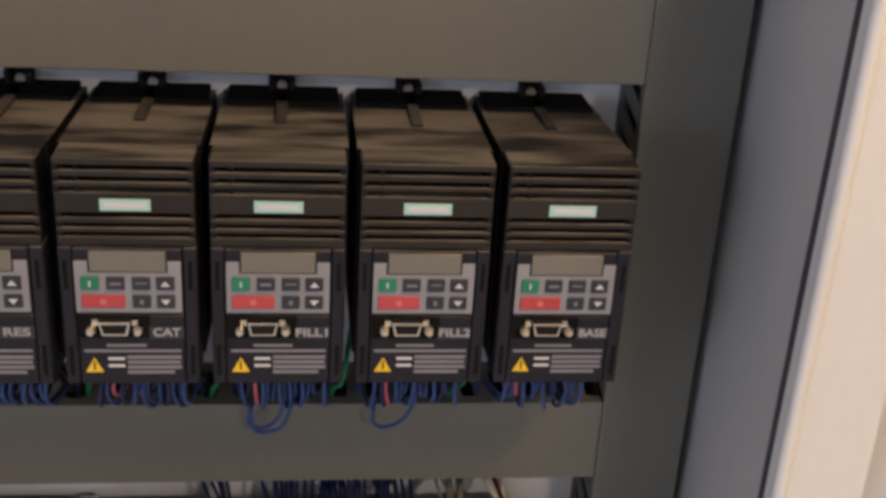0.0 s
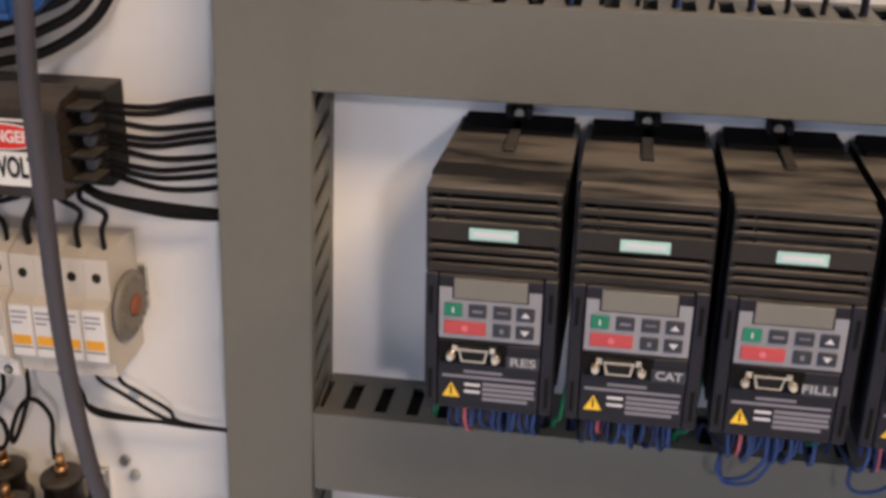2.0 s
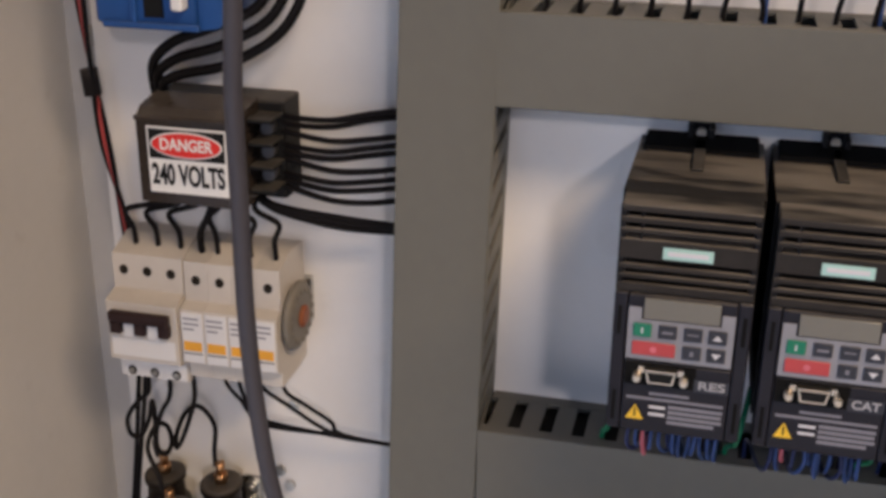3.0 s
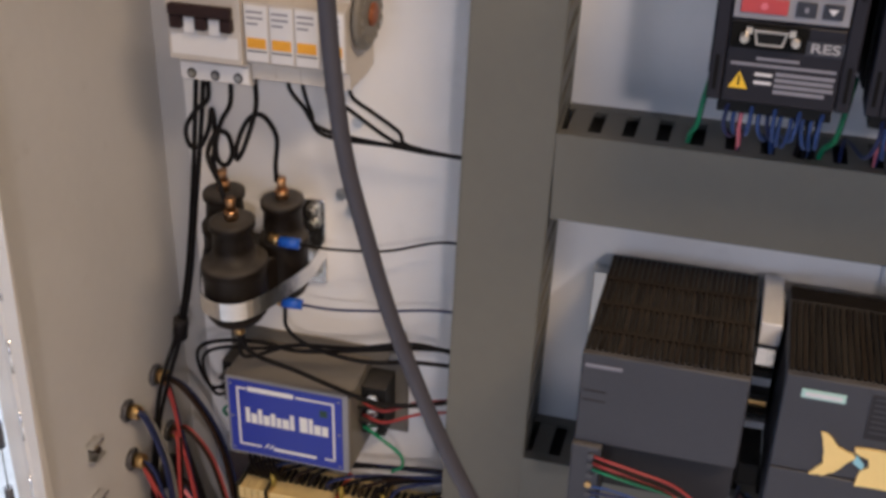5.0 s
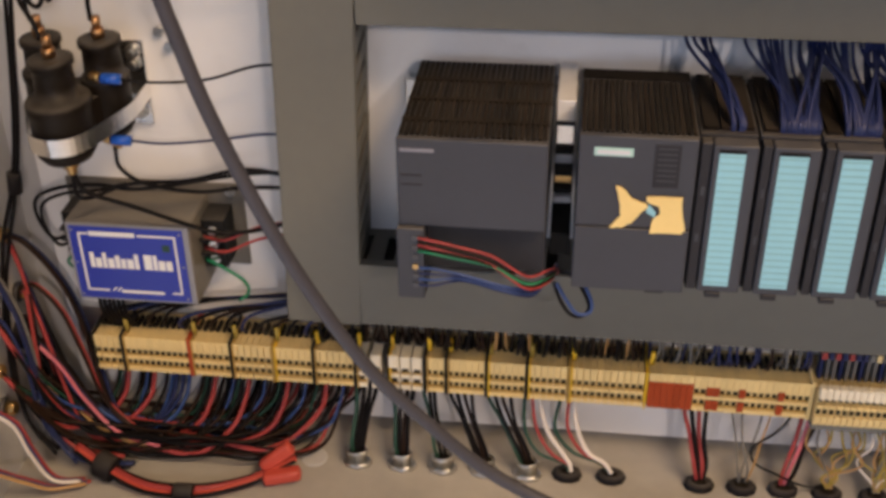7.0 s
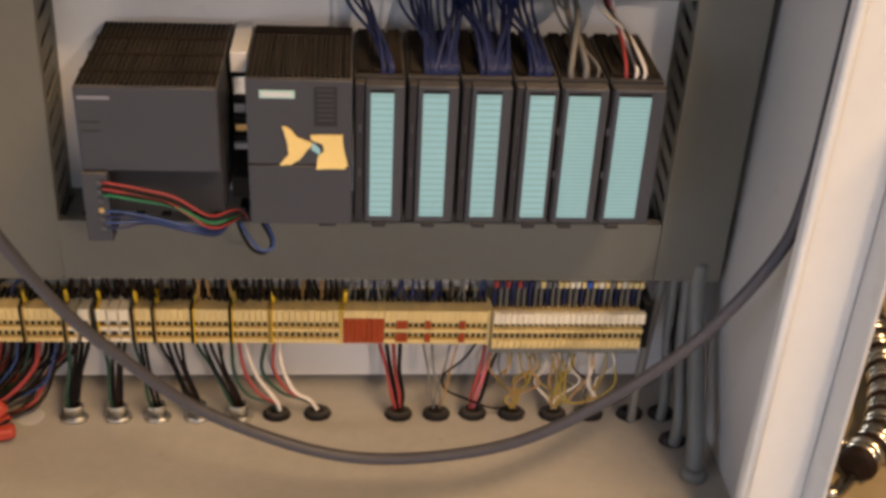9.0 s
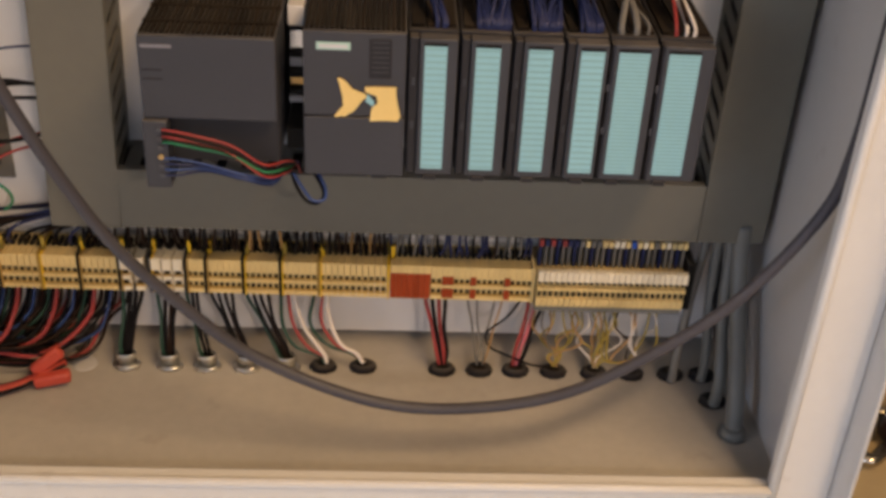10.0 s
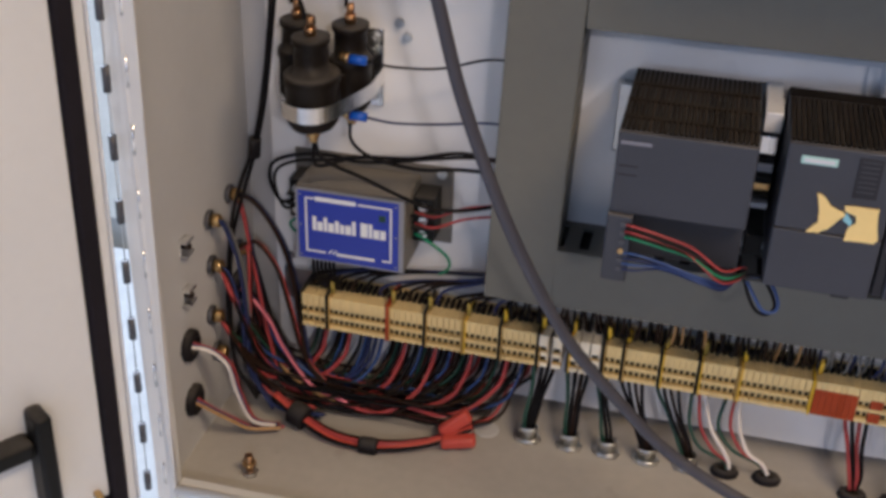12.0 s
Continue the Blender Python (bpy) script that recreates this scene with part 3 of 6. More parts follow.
    quad_prism(bm, [(x0 + 0.0085, 1.2805), (x1 - 0.0085, 1.2805), (x1 - 0.0085, 1.3115), (x1 - 0.0155, 1.3115), (x1 - 0.0155, 1.3045), (x0 + 0.0155, 1.3045), (x0 + 0.0155, 1.3115), (x0 + 0.0085, 1.3115)], y - 0.0008, y)
    part("keypad", bm, SILVER, op)
    part("display", box(bmesh.new(), x0 + 0.0165, x1 - 0.0165, y - 0.0014, y + 0.001, 1.3052, 1.3175, 0.0006), LCD, op, "blank grey-olive display")
    ky = y - 0.0008
    cols = [x0 + 0.0115, x0 + 0.0252, x0 + 0.0390, x0 + 0.0520]
    rows_ = [(1.2945, 1.3025), (1.2835, 1.2915)]

    def key(c, r, mat, w=0.0100, nm="button"):
        return part(nm, box(bmesh.new(), c, c + w, ky - 0.0013, ky, rows_[r][0], rows_[r][1], 0.0006), mat, op)
    key(cols[0], 0, GREEN, nm="start_button")
    for c in cols[1:]:
        key(c, 0, KEY)
    key(cols[0], 1, RED, 0.0235, "stop_button")
    for c in cols[2:]:
        key(c, 1, KEY)
    ty = ky - 0.0013
    bm = bmesh.new()
    quad_prism(bm, [(cols[3] + 0.0025, 1.2972), (cols[3] + 0.0075, 1.2972), (cols[3] + 0.005, 1.3002)], ty - 0.0003, ty)
    part("up_mark", bm, WHITE, op)
    bm = bmesh.new()
    quad_prism(bm, [(cols[3] + 0.005, 1.2858), (cols[3] + 0.0075, 1.2890), (cols[3] + 0.0025, 1.2890)], ty - 0.0003, ty)
    part("down_mark", bm, WHITE, op)
    plate(cols[0] + 0.0045, cols[0] + 0.0054, 1.2968, 1.3002, ty, WHITE, "start_mark", op, thick=0.0003)
    bm = bmesh.new()
    lathe(bm, (cols[0] + 0.0117, ty, 1.2875), (0, -1, 0), [(0.0019, 0), (0.0019, 0.0003)], 12)
    part("stop_mark", bm, W_PINK, op)
    plate(cols[1] + 0.002, cols[1] + 0.008, 1.2978, 1.2992, ty, GREYPRINT, "key_mark", op, thick=0.0003)
    plate(cols[2] + 0.002, cols[2] + 0.008, 1.2985, 1.2993, ty, GREYPRINT, "key_mark", op, thick=0.0003)
    plate(cols[2] + 0.004, cols[2] + 0.006, 1.2862, 1.2888, ty, GREYPRINT, "key_mark", op, thick=0.0003)
    # nine-pin socket on a flat patch, near-black in place of a recess's shade
    ly = F - 0.0008
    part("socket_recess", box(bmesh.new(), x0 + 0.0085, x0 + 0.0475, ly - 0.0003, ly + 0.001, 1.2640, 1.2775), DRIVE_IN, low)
    sx = x0 + 0.0285
    bm = bmesh.new()
    quad_prism(bm, [(sx - 0.0085, 1.2755), (sx + 0.0085, 1.2755), (sx + 0.0068, 1.2675), (sx - 0.0068, 1.2675)], ly - 0.0045, ly)
    sock = part("serial_socket", bm, SHELL, low, "pale metal-edged nine-pin socket")
    bm = bmesh.new()
    quad_prism(bm, [(sx - 0.0073, 1.2742), (sx + 0.0073, 1.2742), (sx + 0.0059, 1.2686), (sx - 0.0059, 1.2686)], ly - 0.0049, ly - 0.0046)
    part("socket_face", bm, BLACK, sock)
    for s in (-1, 1):
        bm = bmesh.new()
        cyl(bm, (sx + s * 0.0128, ly - 0.0002, 1.2705), (0, -1, 0), 0.0025, 0.0046, 6)
        cyl(bm, (sx + s * 0.0128, ly - 0.0046, 1.2705), (0, -1, 0), 0.0019, 0.0025, 10)
        box(bm, sx + s * 0.0108 - 0.0016, sx + s * 0.0108 + 0.0016, ly - 0.0018, ly - 0.0003, 1.2722, 1.2758)
        part("lock_post", bm, SHELL, sock, "pale hexagonal lock post")
    # name tag
    tx = x1 - 0.0175
    plate(tx - 0.0095, tx + 0.0095, 1.2635, 1.2712, ly, KEY, "name_tag", low)
    lettering("name_letters", word, tx, ly - 0.0007, 1.2674, 0.0070, TAG_INK, low, 0.00015, width)
    # warning triangle and lines of print
    bm = bmesh.new()
    quad_prism(bm, [(x0 + 0.0108, 1.2420), (x0 + 0.0207, 1.2420), (x0 + 0.0158, 1.2512)], ly - 0.0005, ly)
    tri = part("warning_triangle", bm, YELLOW, low, "yellow warning triangle")
    plate(x0 + 0.0153, x0 + 0.0163, 1.2437, 1.2490, ly - 0.0005, LABEL_BLACK, "bolt_mark", tri, thick=0.0003)
    for xa, xb, z in ((0.023, 0.045, 1.2588), (0.0105, 0.064, 1.2553)):
        plate(x0 + xa, x0 + xb, z - 0.0006, z + 0.0010, ly, GREYPRINT, "print_line", low, thick=0.0003)
    for xa, xb, z in ((0.0235, 0.0325, 1.2505), (0.0235, 0.0325, 1.2460)):
        plate(x0 + xa, x0 + xb, z - 0.0008, z + 0.0008, ly, WHITE, "print_line", low, thick=0.0003)
    for k, xb in enumerate((0.0640, 0.0635, 0.0640, 0.0600)):
        z = 1.2515 - 0.0032 * k
        plate(x0 + 0.034, x0 + xb, z - 0.0010, z + 0.0010, ly, GREYPRINT, "print_line", low, thick=0.0003)
    # mounting lug with its hole and screw, and the ridge down the dusty top
    lug = bmesh.new()
    box(lug, cx - 0.0090, cx + 0.0070, -0.005, -0.0006, 1.3652, 1.3800, 0.0015)
    box(lug, cx - 0.0095, cx - 0.0055, -0.014, -0.005, 1.3652, 1.378, 0.001)
    box(lug, cx + 0.0035, cx + 0.0075, -0.014, -0.005, 1.3652, 1.375, 0.001)
    lug = part("mounting_lug", lug, DRIVE, d)
    bm = bmesh.new()
    cyl(bm, (cx - 0.001, -0.0052, 1.3705), (0, -1, 0), 0.0032, 0.0030, 10)
    part("screw", bm, SHELL, lug)
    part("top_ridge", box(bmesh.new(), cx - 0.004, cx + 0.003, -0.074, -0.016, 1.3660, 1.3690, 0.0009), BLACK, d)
    # terminal row under the cover
    part("terminal_base", box(bmesh.new(), x0 + 0.006, x1 - 0.006, -0.115, -0.05, 1.2165, 1.2258, 0.001), BLACK, d)
    return d


PITCH = 0.0815
for k, (word, w) in enumerate((("RES", 0.0145), ("CAT", 0.0150), ("FILL1", 0.0180), ("FILL2", 0.0180), ("BASE", 0.0160))):
    frequency_drive(DX0 + (k - 2) * PITCH, word, w)
DRIVE_X, DRIVE_Z = about(0.0368, DX0, 0.945), about(1.242, 1.2466, 0.949)
settle(DRIVE_X, z=DRIVE_Z)

# ---- controller rack ----
F = -0.147


def vent_top(parent, x0, x1, y0, y1, z, n, mat):
    """Ribs across a dusty ventilated top."""
    w = (x1 - x0) / n
    for k in range(n):
        part("vent_rib", box(bmesh.new(), x0 + k * w + w * 0.18, x0 + (k + 1) * w - w * 0.18, y0 + 0.002, y1 - 0.002, z, z + 0.0013), mat, parent)


psu = thing("power_supply", (-0.155, -0.012, 0.955), "grey power supply with a dusty vented top", "power supply")
bm = bmesh.new()
box(bm, -0.2025, -0.105, -0.1385, -0.013, 0.996, 1.0605, 0.0012)
box(bm, -0.188, -0.105, -0.118, -0.013, 0.957, 0.9957)
part("housing", bm, PLC, psu)
part("terminal_column", box(bmesh.new(), -0.2035, -0.185, -0.142, -0.06, 0.940, 0.9955, 0.0012), PLC, psu)
for k in range(6):
    bm = bmesh.new()
    cyl(bm, (-0.191, -0.142, 0.9890 - 0.0075 * k), (0, -1, 0), 0.0021, 0.0012, 10)
    part("terminal_screw", bm, DARK_STEEL if k != 3 else BRASS, psu)
part("recess_wall", box(bmesh.new(), -0.1848, -0.1055, -0.1265, -0.1182, 0.957, 0.9955), PLC_DARK, psu)
plate(-0.200, -0.178, 1.0515, 1.0540, -0.1385, GREYPRINT, "maker_bar", psu)
for z in (1.034, 1.027):
    plate(-0.200, -0.186, z, z + 0.0012, -0.1385, PLC_DARK, "print_line", psu, thick=0.0003)
vent_top(psu, -0.202, -0.1055, -0.136, -0.015, 1.0607, 26, FINS)
for y in (-0.112, -0.080, -0.048):
    part("vent_bar", box(bmesh.new(), -0.202, -0.1055, y - 0.002, y + 0.002, 1.0606, 1.0624), FINS, psu)

rail = thing("mounting_rail", (0.0, 0, 1.0), "galvanised rail behind the controller", "rail")
part("rail_bar", box(bmesh.new(), -0.215, 0.225, -0.0118, -0.0004, 0.985, 1.045, 0.001), STEEL, rail)
link = thing("rail_link", (-0.0955, -0.012, 0.97), "white and black link strip between supply and controller", "link strip")
for k, (za, zb, m, yy) in enumerate(((1.046, 1.062, IVORY, -0.075), (1.040, 1.0455, BLACK, -0.070), (1.024, 1.0395, STRAP, -0.066), (1.018, 1.0235, BLACK, -0.070), (1.009, 1.0175, IVORY, -0.066), (1.003, 1.0085, BLACK, -0.074), (0.994, 1.0025, BRASS, -0.068), (0.990, 0.9935, BLACK, -0.074), (0.984, 0.9895, IVORY, -0.078))):
    part("link_piece", box(bmesh.new(), -0.1020, -0.0890, yy, -0.012, za, zb, 0.001), m, link)
part("link_socket", box(bmesh.new(), -0.1025, -0.0885, -0.100, -0.012, 0.955, 0.972, 0.001), BLACK, link)

settle(z=(1, 0.002))
cpu = thing("controller_module", (-0.048, -0.012, 0.958), "grey-blue controller module with torn yellow tape", "controller")
bm = bmesh.new()
box(bm, -0.0862, -0.0118, -0.1462, -0.045, 1.0082, 1.0735, 0.001)
part("housing", bm, PLC, cpu)
part("lower_door", box(bmesh.new(), -0.0862, -0.0118, -0.1462, -0.026, 0.9585, 1.0068, 0.001), PLC, cpu)
part("joint", box(bmesh.new(), -0.0845, -0.0135, -0.142, -0.026, 1.0067, 1.0083), DRIVE_IN, cpu)
plate(-0.0765, -0.0520, 1.0600, 1.0658, -0.1462, TEAL, "badge", cpu, "pale teal maker's badge")
plate(-0.0745, -0.0540, 1.0615, 1.0642, -0.1468, WHITE, "badge_bar", cpu)
plate(-0.0385, -0.0225, 1.0390, 1.0690, -0.1462, PLC_DARK, "lamp_column", cpu)
for k in range(7):
    plate(-0.0365, -0.0245, 1.0660 - 0.0038 * k, 1.0670 - 0.0038 * k, -0.1466, PLC, "print_line", cpu, thick=0.0003)
vent_top(cpu, -0.0855, -0.0125, -0.143, -0.062, 1.0737, 20, FINS)
part("upper_back", box(bmesh.new(), -0.0855, -0.0125, -0.060, -0.0455, 1.0737, 1.0752, 0.0005), FINS, cpu)
part("foot", box(bmesh.new(), -0.0365, -0.0235, -0.140, -0.10, 0.9530, 0.9583, 0.001), PLC_DARK, cpu)

# torn tape on the controller
tape = thing("torn_tape", (-0.04, -0.147, 1.02), "torn pieces of yellow masking tape on the controller", "tape")
rnd = random.Random(5)


def torn(name, outline):
    pts = []
    for k, a in enumerate(outline):
        b = outline[(k + 1) % len(outline)]
        for j in range(3):
            t = j / 3
            pts.append((a[0] + (b[0] - a[0]) * t + rnd.uniform(-0.0005, 0.0005) * (j > 0), a[1] + (b[1] - a[1]) * t + rnd.uniform(-0.0005, 0.0005) * (j > 0)))
    part(name, quad_prism(bmesh.new(), pts, -0.1478, -0.1463), NOTE, tape)


torn("tape_piece", [(-0.0615, 1.0385), (-0.0570, 1.0375), (-0.0505, 1.0300), (-0.0415, 1.0270), (-0.0400, 1.0245), (-0.0500, 1.0120), (-0.0560, 1.0082), (-0.0640, 1.0080), (-0.0570, 1.0170), (-0.0585, 1.0280)])
torn("tape_piece", [(-0.0412, 1.0320), (-0.0185, 1.0325), (-0.0180, 1.0230), (-0.0150, 1.0085), (-0.0170, 1.0055), (-0.0375, 1.0050), (-0.0360, 1.0160), (-0.0320, 1.0200), (-0.0330, 1.0255), (-0.0410, 1.0285)])
part("blue_scrap", quad_prism(bmesh.new(), [(-0.0395, 1.0265), (-0.0345, 1.0205), (-0.0350, 1.0165), (-0.0410, 1.0205)], -0.1470, -0.1463), AQUA, tape)


def io_module(x0, x1, s0, s1, wide):
    """A signal module with a hinged front, its paper label strip and side grooves."""
    d = thing("signal_module", ((x0 + x1) / 2, -0.012, 0.9585), "dark grey signal module with an aqua label strip", "controller module", "row of signal modules")
    part("housing", box(bmesh.new(), x0 + 0.0004, x1 - 0.0004, -0.133, -0.045, 0.9595, 1.0720, 0.001), PLC_DARK, d)
    part("front_door", box(bmesh.new(), s0 - 0.0035, x1 - 0.0012, -0.1462, -0.1335, 0.9610, 1.0705, 0.0012), PLC, d)
    lip = part("lamp_strip", box(bmesh.new(), x0 + 0.0012, s0 - 0.0040, -0.1440, -0.1335, 0.9610, 1.0705, 0.0010), PLC_DARK, d)
    lab = part("label_strip", box(bmesh.new(), s0, s1, -0.1468, -0.1461, 0.9665, 1.0650), AQUA, d, "printed aqua paper label strip")
    bm = bmesh.new()
    n = 20 if not wide else 32
    for k in range(n):
        z = 0.9690 + (1.0630 - 0.9690) * k / (n - 1)
        box(bm, s0 + 0.0006, s1 - 0.0006, -0.1470, -0.14675, z - 0.00045, z + 0.00045)
    tagged(part("label_ruling", bm, AQUA_LINE, lab), kind="stuff")
    part("label_end", box(bmesh.new(), s0, s1, -0.1466, -0.1460, 1.0652, 1.0675), LABEL_BLACK, d)
    for z in (0.9985, 1.0335):
        part("lamp_mark", box(bmesh.new(), x0 + 0.0035, s0 - 0.0062, -0.1444, -0.1439, z, z + 0.006), PLC, lip)
    part("latch", box(bmesh.new(), s0 + 0.002, s0 + 0.012, -0.1465, -0.1340, 0.9565, 0.9607, 0.0008), PLC_DARK, d)
    for k in range(3):
        w = (x1 - x0 - 0.004) / 3
        part("vent_bar", box(bmesh.new(), x0 + 0.002 + k * w + 0.001, x0 + 0.002 + (k + 1) * w - 0.001, -0.128, -0.047, 1.0722, 1.0745), FINS, d)
    return d


for x0, x1, s0, s1, wide in ((-0.0112, 0.0262, 0.0010, 0.0172, 0), (0.0266, 0.0642, 0.0378, 0.0555, 0), (0.0646, 0.1022, 0.0757, 0.0930, 0), (0.1026, 0.1352, 0.1135, 0.1308, 0), (0.1356, 0.1712, 0.1412, 0.1635, 1), (0.1716, 0.2125, 0.1775, 0.2005, 1)):
    io_module(x0, x1, s0, s1, wide)
settle(y=(1, 0.0125), z=(1, -0.0055))

# ---- breakers ----
BZ0, BZ1 = 1.167, 1.262


def breaker_body(x0, x1, nose):
    """The stepped side profile of a rail-mounted breaker."""
    return prism_x(bmesh.new(), [(-0.006, 1.172), (-0.006, 1.268), (-0.028, 1.270), (-0.050, 1.262), (-0.0505, 1.236), (nose, 1.2315), (nose, 1.1865), (-0.0525, 1.183), (-0.052, BZ0), (-0.02, BZ0)], x0, x1)


def breaker_screws(d, xs, zs, y):
    for x in xs:
        for z in zs:
            bm = bmesh.new()
            cyl(bm, (x, y + 0.0005, z), (0, -1, 0), 0.0036, 0.0009, 12)
            hole = part("screw_hole", bm, HOLE, d)
            if z < 1.2:
                bm = bmesh.new()
                cyl(bm, (x, y - 0.0004, z), (0, -1, 0), 0.0022, 0.0007, 10)
                part("screw", bm, STEEL, hole)


brk = thing("main_breaker", (-0.493, 0, BZ0), "beige three-pole breaker with a dark joined toggle", "circuit breaker")
part("housing", breaker_body(-0.5215, -0.4640, -0.0640), BEIGE, brk)
part("front_label", box(bmesh.new(), -0.5190, -0.4665, -0.0646, -0.0638, 1.190, 1.2045), IVORY, brk)
part("lower_skirt", box(bmesh.new(), -0.5205, -0.4650, -0.0540, -0.0518, BZ0 + 0.001, 1.1805, 0.0006), IVORY, brk)
bm = bmesh.new()
box(bm, -0.5170, -0.4680, -0.0715, -0.0655, 1.2185, 1.2265, 0.0015)
tog = part("toggle_bar", bm, TOGGLE, brk, "dark joined toggle bar")
for x in (-0.5125, -0.4925, -0.4730):
    part("toggle", box(bmesh.new(), x - 0.0045, x + 0.0045, -0.0700, -0.0640, 1.2090, 1.2184, 0.0012), TOGGLE, tog)
for x in (-0.5025, -0.4828):
    part("toggle_well", box(bmesh.new(), x - 0.0050, x + 0.0050, -0.0668, -0.0640, 1.2055, 1.2165, 0.001), IVORY, brk)
breaker_screws(brk, (-0.5125, -0.4930, -0.4735), (1.2500,), -0.0503)
breaker_screws(brk, (-0.5110, -0.4920, -0.4735), (1.1725,), -0.0540)

for k in range(4):
    xa = -0.4628 + k * 0.0193
    d = thing("fuse_breaker", (xa + 0.0095, 0, 1.173), "ivory single-pole breaker with an orange sticker", "circuit breaker", "row of single-pole breakers")
    part("housing", prism_x(bmesh.new(), [(-0.006, 1.176), (-0.006, 1.266), (-0.028, 1.268), (-0.050, 1.261), (-0.0505, 1.232), (-0.0600, 1.2290), (-0.0600, 1.1880), (-0.0525, 1.184), (-0.052, 1.173), (-0.02, 1.173)], xa, xa + 0.0190), BEIGE, d)
    part("front_face", box(bmesh.new(), xa + 0.0008, xa + 0.0182, -0.0612, -0.0598, 1.1890, 1.2275, 0.0006), IVORY, d)
    part("sticker", box(bmesh.new(), xa + 0.0022, xa + 0.0168, -0.0617, -0.0611, 1.1985, 1.2055), ORANGE, d, "orange sticker")
    plate(xa + 0.0018, xa + 0.0172, 1.1960, 1.1967, -0.0612, LABEL_BLACK, "seam", d, thick=0.0003)
    for j in range(3):
        plate(xa + 0.0025, xa + 0.0150 - 0.004 * (j == 2), 1.2225 - 0.004 * j, 1.2237 - 0.004 * j, -0.0612, GREYPRINT, "print_line", d, thick=0.0003)
    breaker_screws(d, (xa + 0.0095,), (1.2475, 1.1785), -0.0503)

dial = thing("end_clamp", (-0.379, 0, 1.19), "taupe round rail end clamp with a dark orange hub", "rail clamp")
bm = bmesh.new()
lathe(bm, (-0.3848, -0.031, 1.220), (1, 0, 0), [(0.021, 0), (0.0245, 0.002), (0.0245, 0.005), (0.021, 0.0070), (0.015, 0.0078)], 28)
part("disc", bm, TAUPE, dial)
for k in range(16):
    a = 2 * math.pi * k / 16
    bm = bmesh.new()
    cyl(bm, (-0.3780, -0.031 + 0.0180 * math.cos(a), 1.220 + 0.0180 * math.sin(a)), (1, 0, 0), 0.0022, 0.0016, 6)
    part("grip", bm, TAUPE, dial)
bm = bmesh.new()
lathe(bm, (-0.3772, -0.031, 1.220), (1, 0, 0), [(0.0080, 0), (0.0080, 0.002), (0.005, 0.003)], 16)
part("hub", bm, RUST, dial, "dark orange-brown hub")
rail2 = part("breaker_rail", box(bmesh.new(), -0.528, -0.380, -0.0058, -0.0004, 1.203, 1.238, 0.0008), STEEL)
tagged(rail2, "galvanised rail behind the breakers", "rail")

# ---- distribution block ----
dist = thing("distribution_block", (-0.44, 0, 1.305), "black power distribution block under a smoked cover", "distribution block")
part("base", box(bmesh.new(), -0.487, -0.386, -0.030, -0.0004, 1.306, 1.374, 0.002), BLACK, dist)
bm = bmesh.new()
prism_x(bm, [(-0.0302, 1.308), (-0.0302, 1.376), (-0.055, 1.372), (-0.062, 1.366), (-0.062, 1.308)], -0.484, -0.405)
cov = part("cover", bm, SMOKE, dist, "dusty smoked plastic cover")
part("cover_edge", box(bmesh.new(), -0.485, -0.404, -0.0635, -0.0600, 1.3640, 1.3675, 0.001), SMOKE, cov)
for z in (1.318, 1.334, 1.350, 1.366):
    part("divider", box(bmesh.new(), -0.4045, -0.3860, -0.052, -0.0304, z - 0.0012, z + 0.0012, 0.0005), BLACK, dist)
for z in (1.326, 1.342, 1.358):
    bm = bmesh.new()
    cyl(bm, (-0.395, -0.0304, z), (0, -1, 0), 0.0045, 0.010, 10)
    part("lug_screw", bm, DARK_STEEL, dist)
sign = part("danger_sign", box(bmesh.new(), -0.4755, -0.4150, -0.0632, -0.0622, 1.3160, 1.3610), LABEL_WHITE, dist, "white and red danger label")
plate(-0.4742, -0.4163, 1.3395, 1.3597, -0.0632, LABEL_BLACK, "sign_black", sign, thick=0.0003)
for r0, r1, mat, yy in ((0.0275, 0.0090, LABEL_WHITE, 0.0004), (0.0262, 0.0080, LABEL_RED, 0.0008)):
    bm = bmesh.new()
    pts = [(-0.4452 + r0 * math.cos(a), 1.3496 + r1 * math.sin(a)) for a in (2 * math.pi * k / 36 for k in range(36))]
    quad_prism(bm, pts, -0.0632 - yy - 0.0003, -0.0632 - yy + 0.0001)
    part("sign_oval", bm, mat, sign)
lettering("sign_word", "DANGER", -0.4452, -0.0646, 1.3496, 0.0110, LABEL_WHITE, sign, 0.0002, 0.0400)
lettering("sign_word", "240 VOLTS", -0.4452, -0.0636, 1.3282, 0.0195, LABEL_BLACK, sign, 0.0006, 0.0560)

# ---- blue contactor ----
con = thing("blue_switch", (-0.455, 0, 1.424), "blue power switch with thick black cables", "power switch")
bm = bmesh.new()
box(bm, -0.507, -0.432, -0.062, -0.0004, 1.426, 1.505, 0.003)
part("housing", bm, BLUE_CASE, con)
bm = bmesh.new()
quad_prism(bm, [(-0.4315, 1.424), (-0.4180, 1.426), (-0.4080, 1.434), (-0.3990, 1.446), (-0.3960, 1.505), (-0.4315, 1.505)], -0.058, -0.004)
part("side_guard", bm, BLUE_CASE, con)
part("rib", box(bmesh.new(), -0.4780, -0.4740, -0.0655, -0.0622, 1.428, 1.505, 0.001), BLUE_CASE, con)
part("shadow_gap", box(bmesh.new(), -0.4690, -0.4550, -0.0634, -0.0621, 1.432, 1.505), BLACK, con)
part("lever", box(bmesh.new(), -0.4450, -0.4360, -0.072, -0.0622, 1.438, 1.505, 0.002), LABEL_WHITE, con, "white lever")
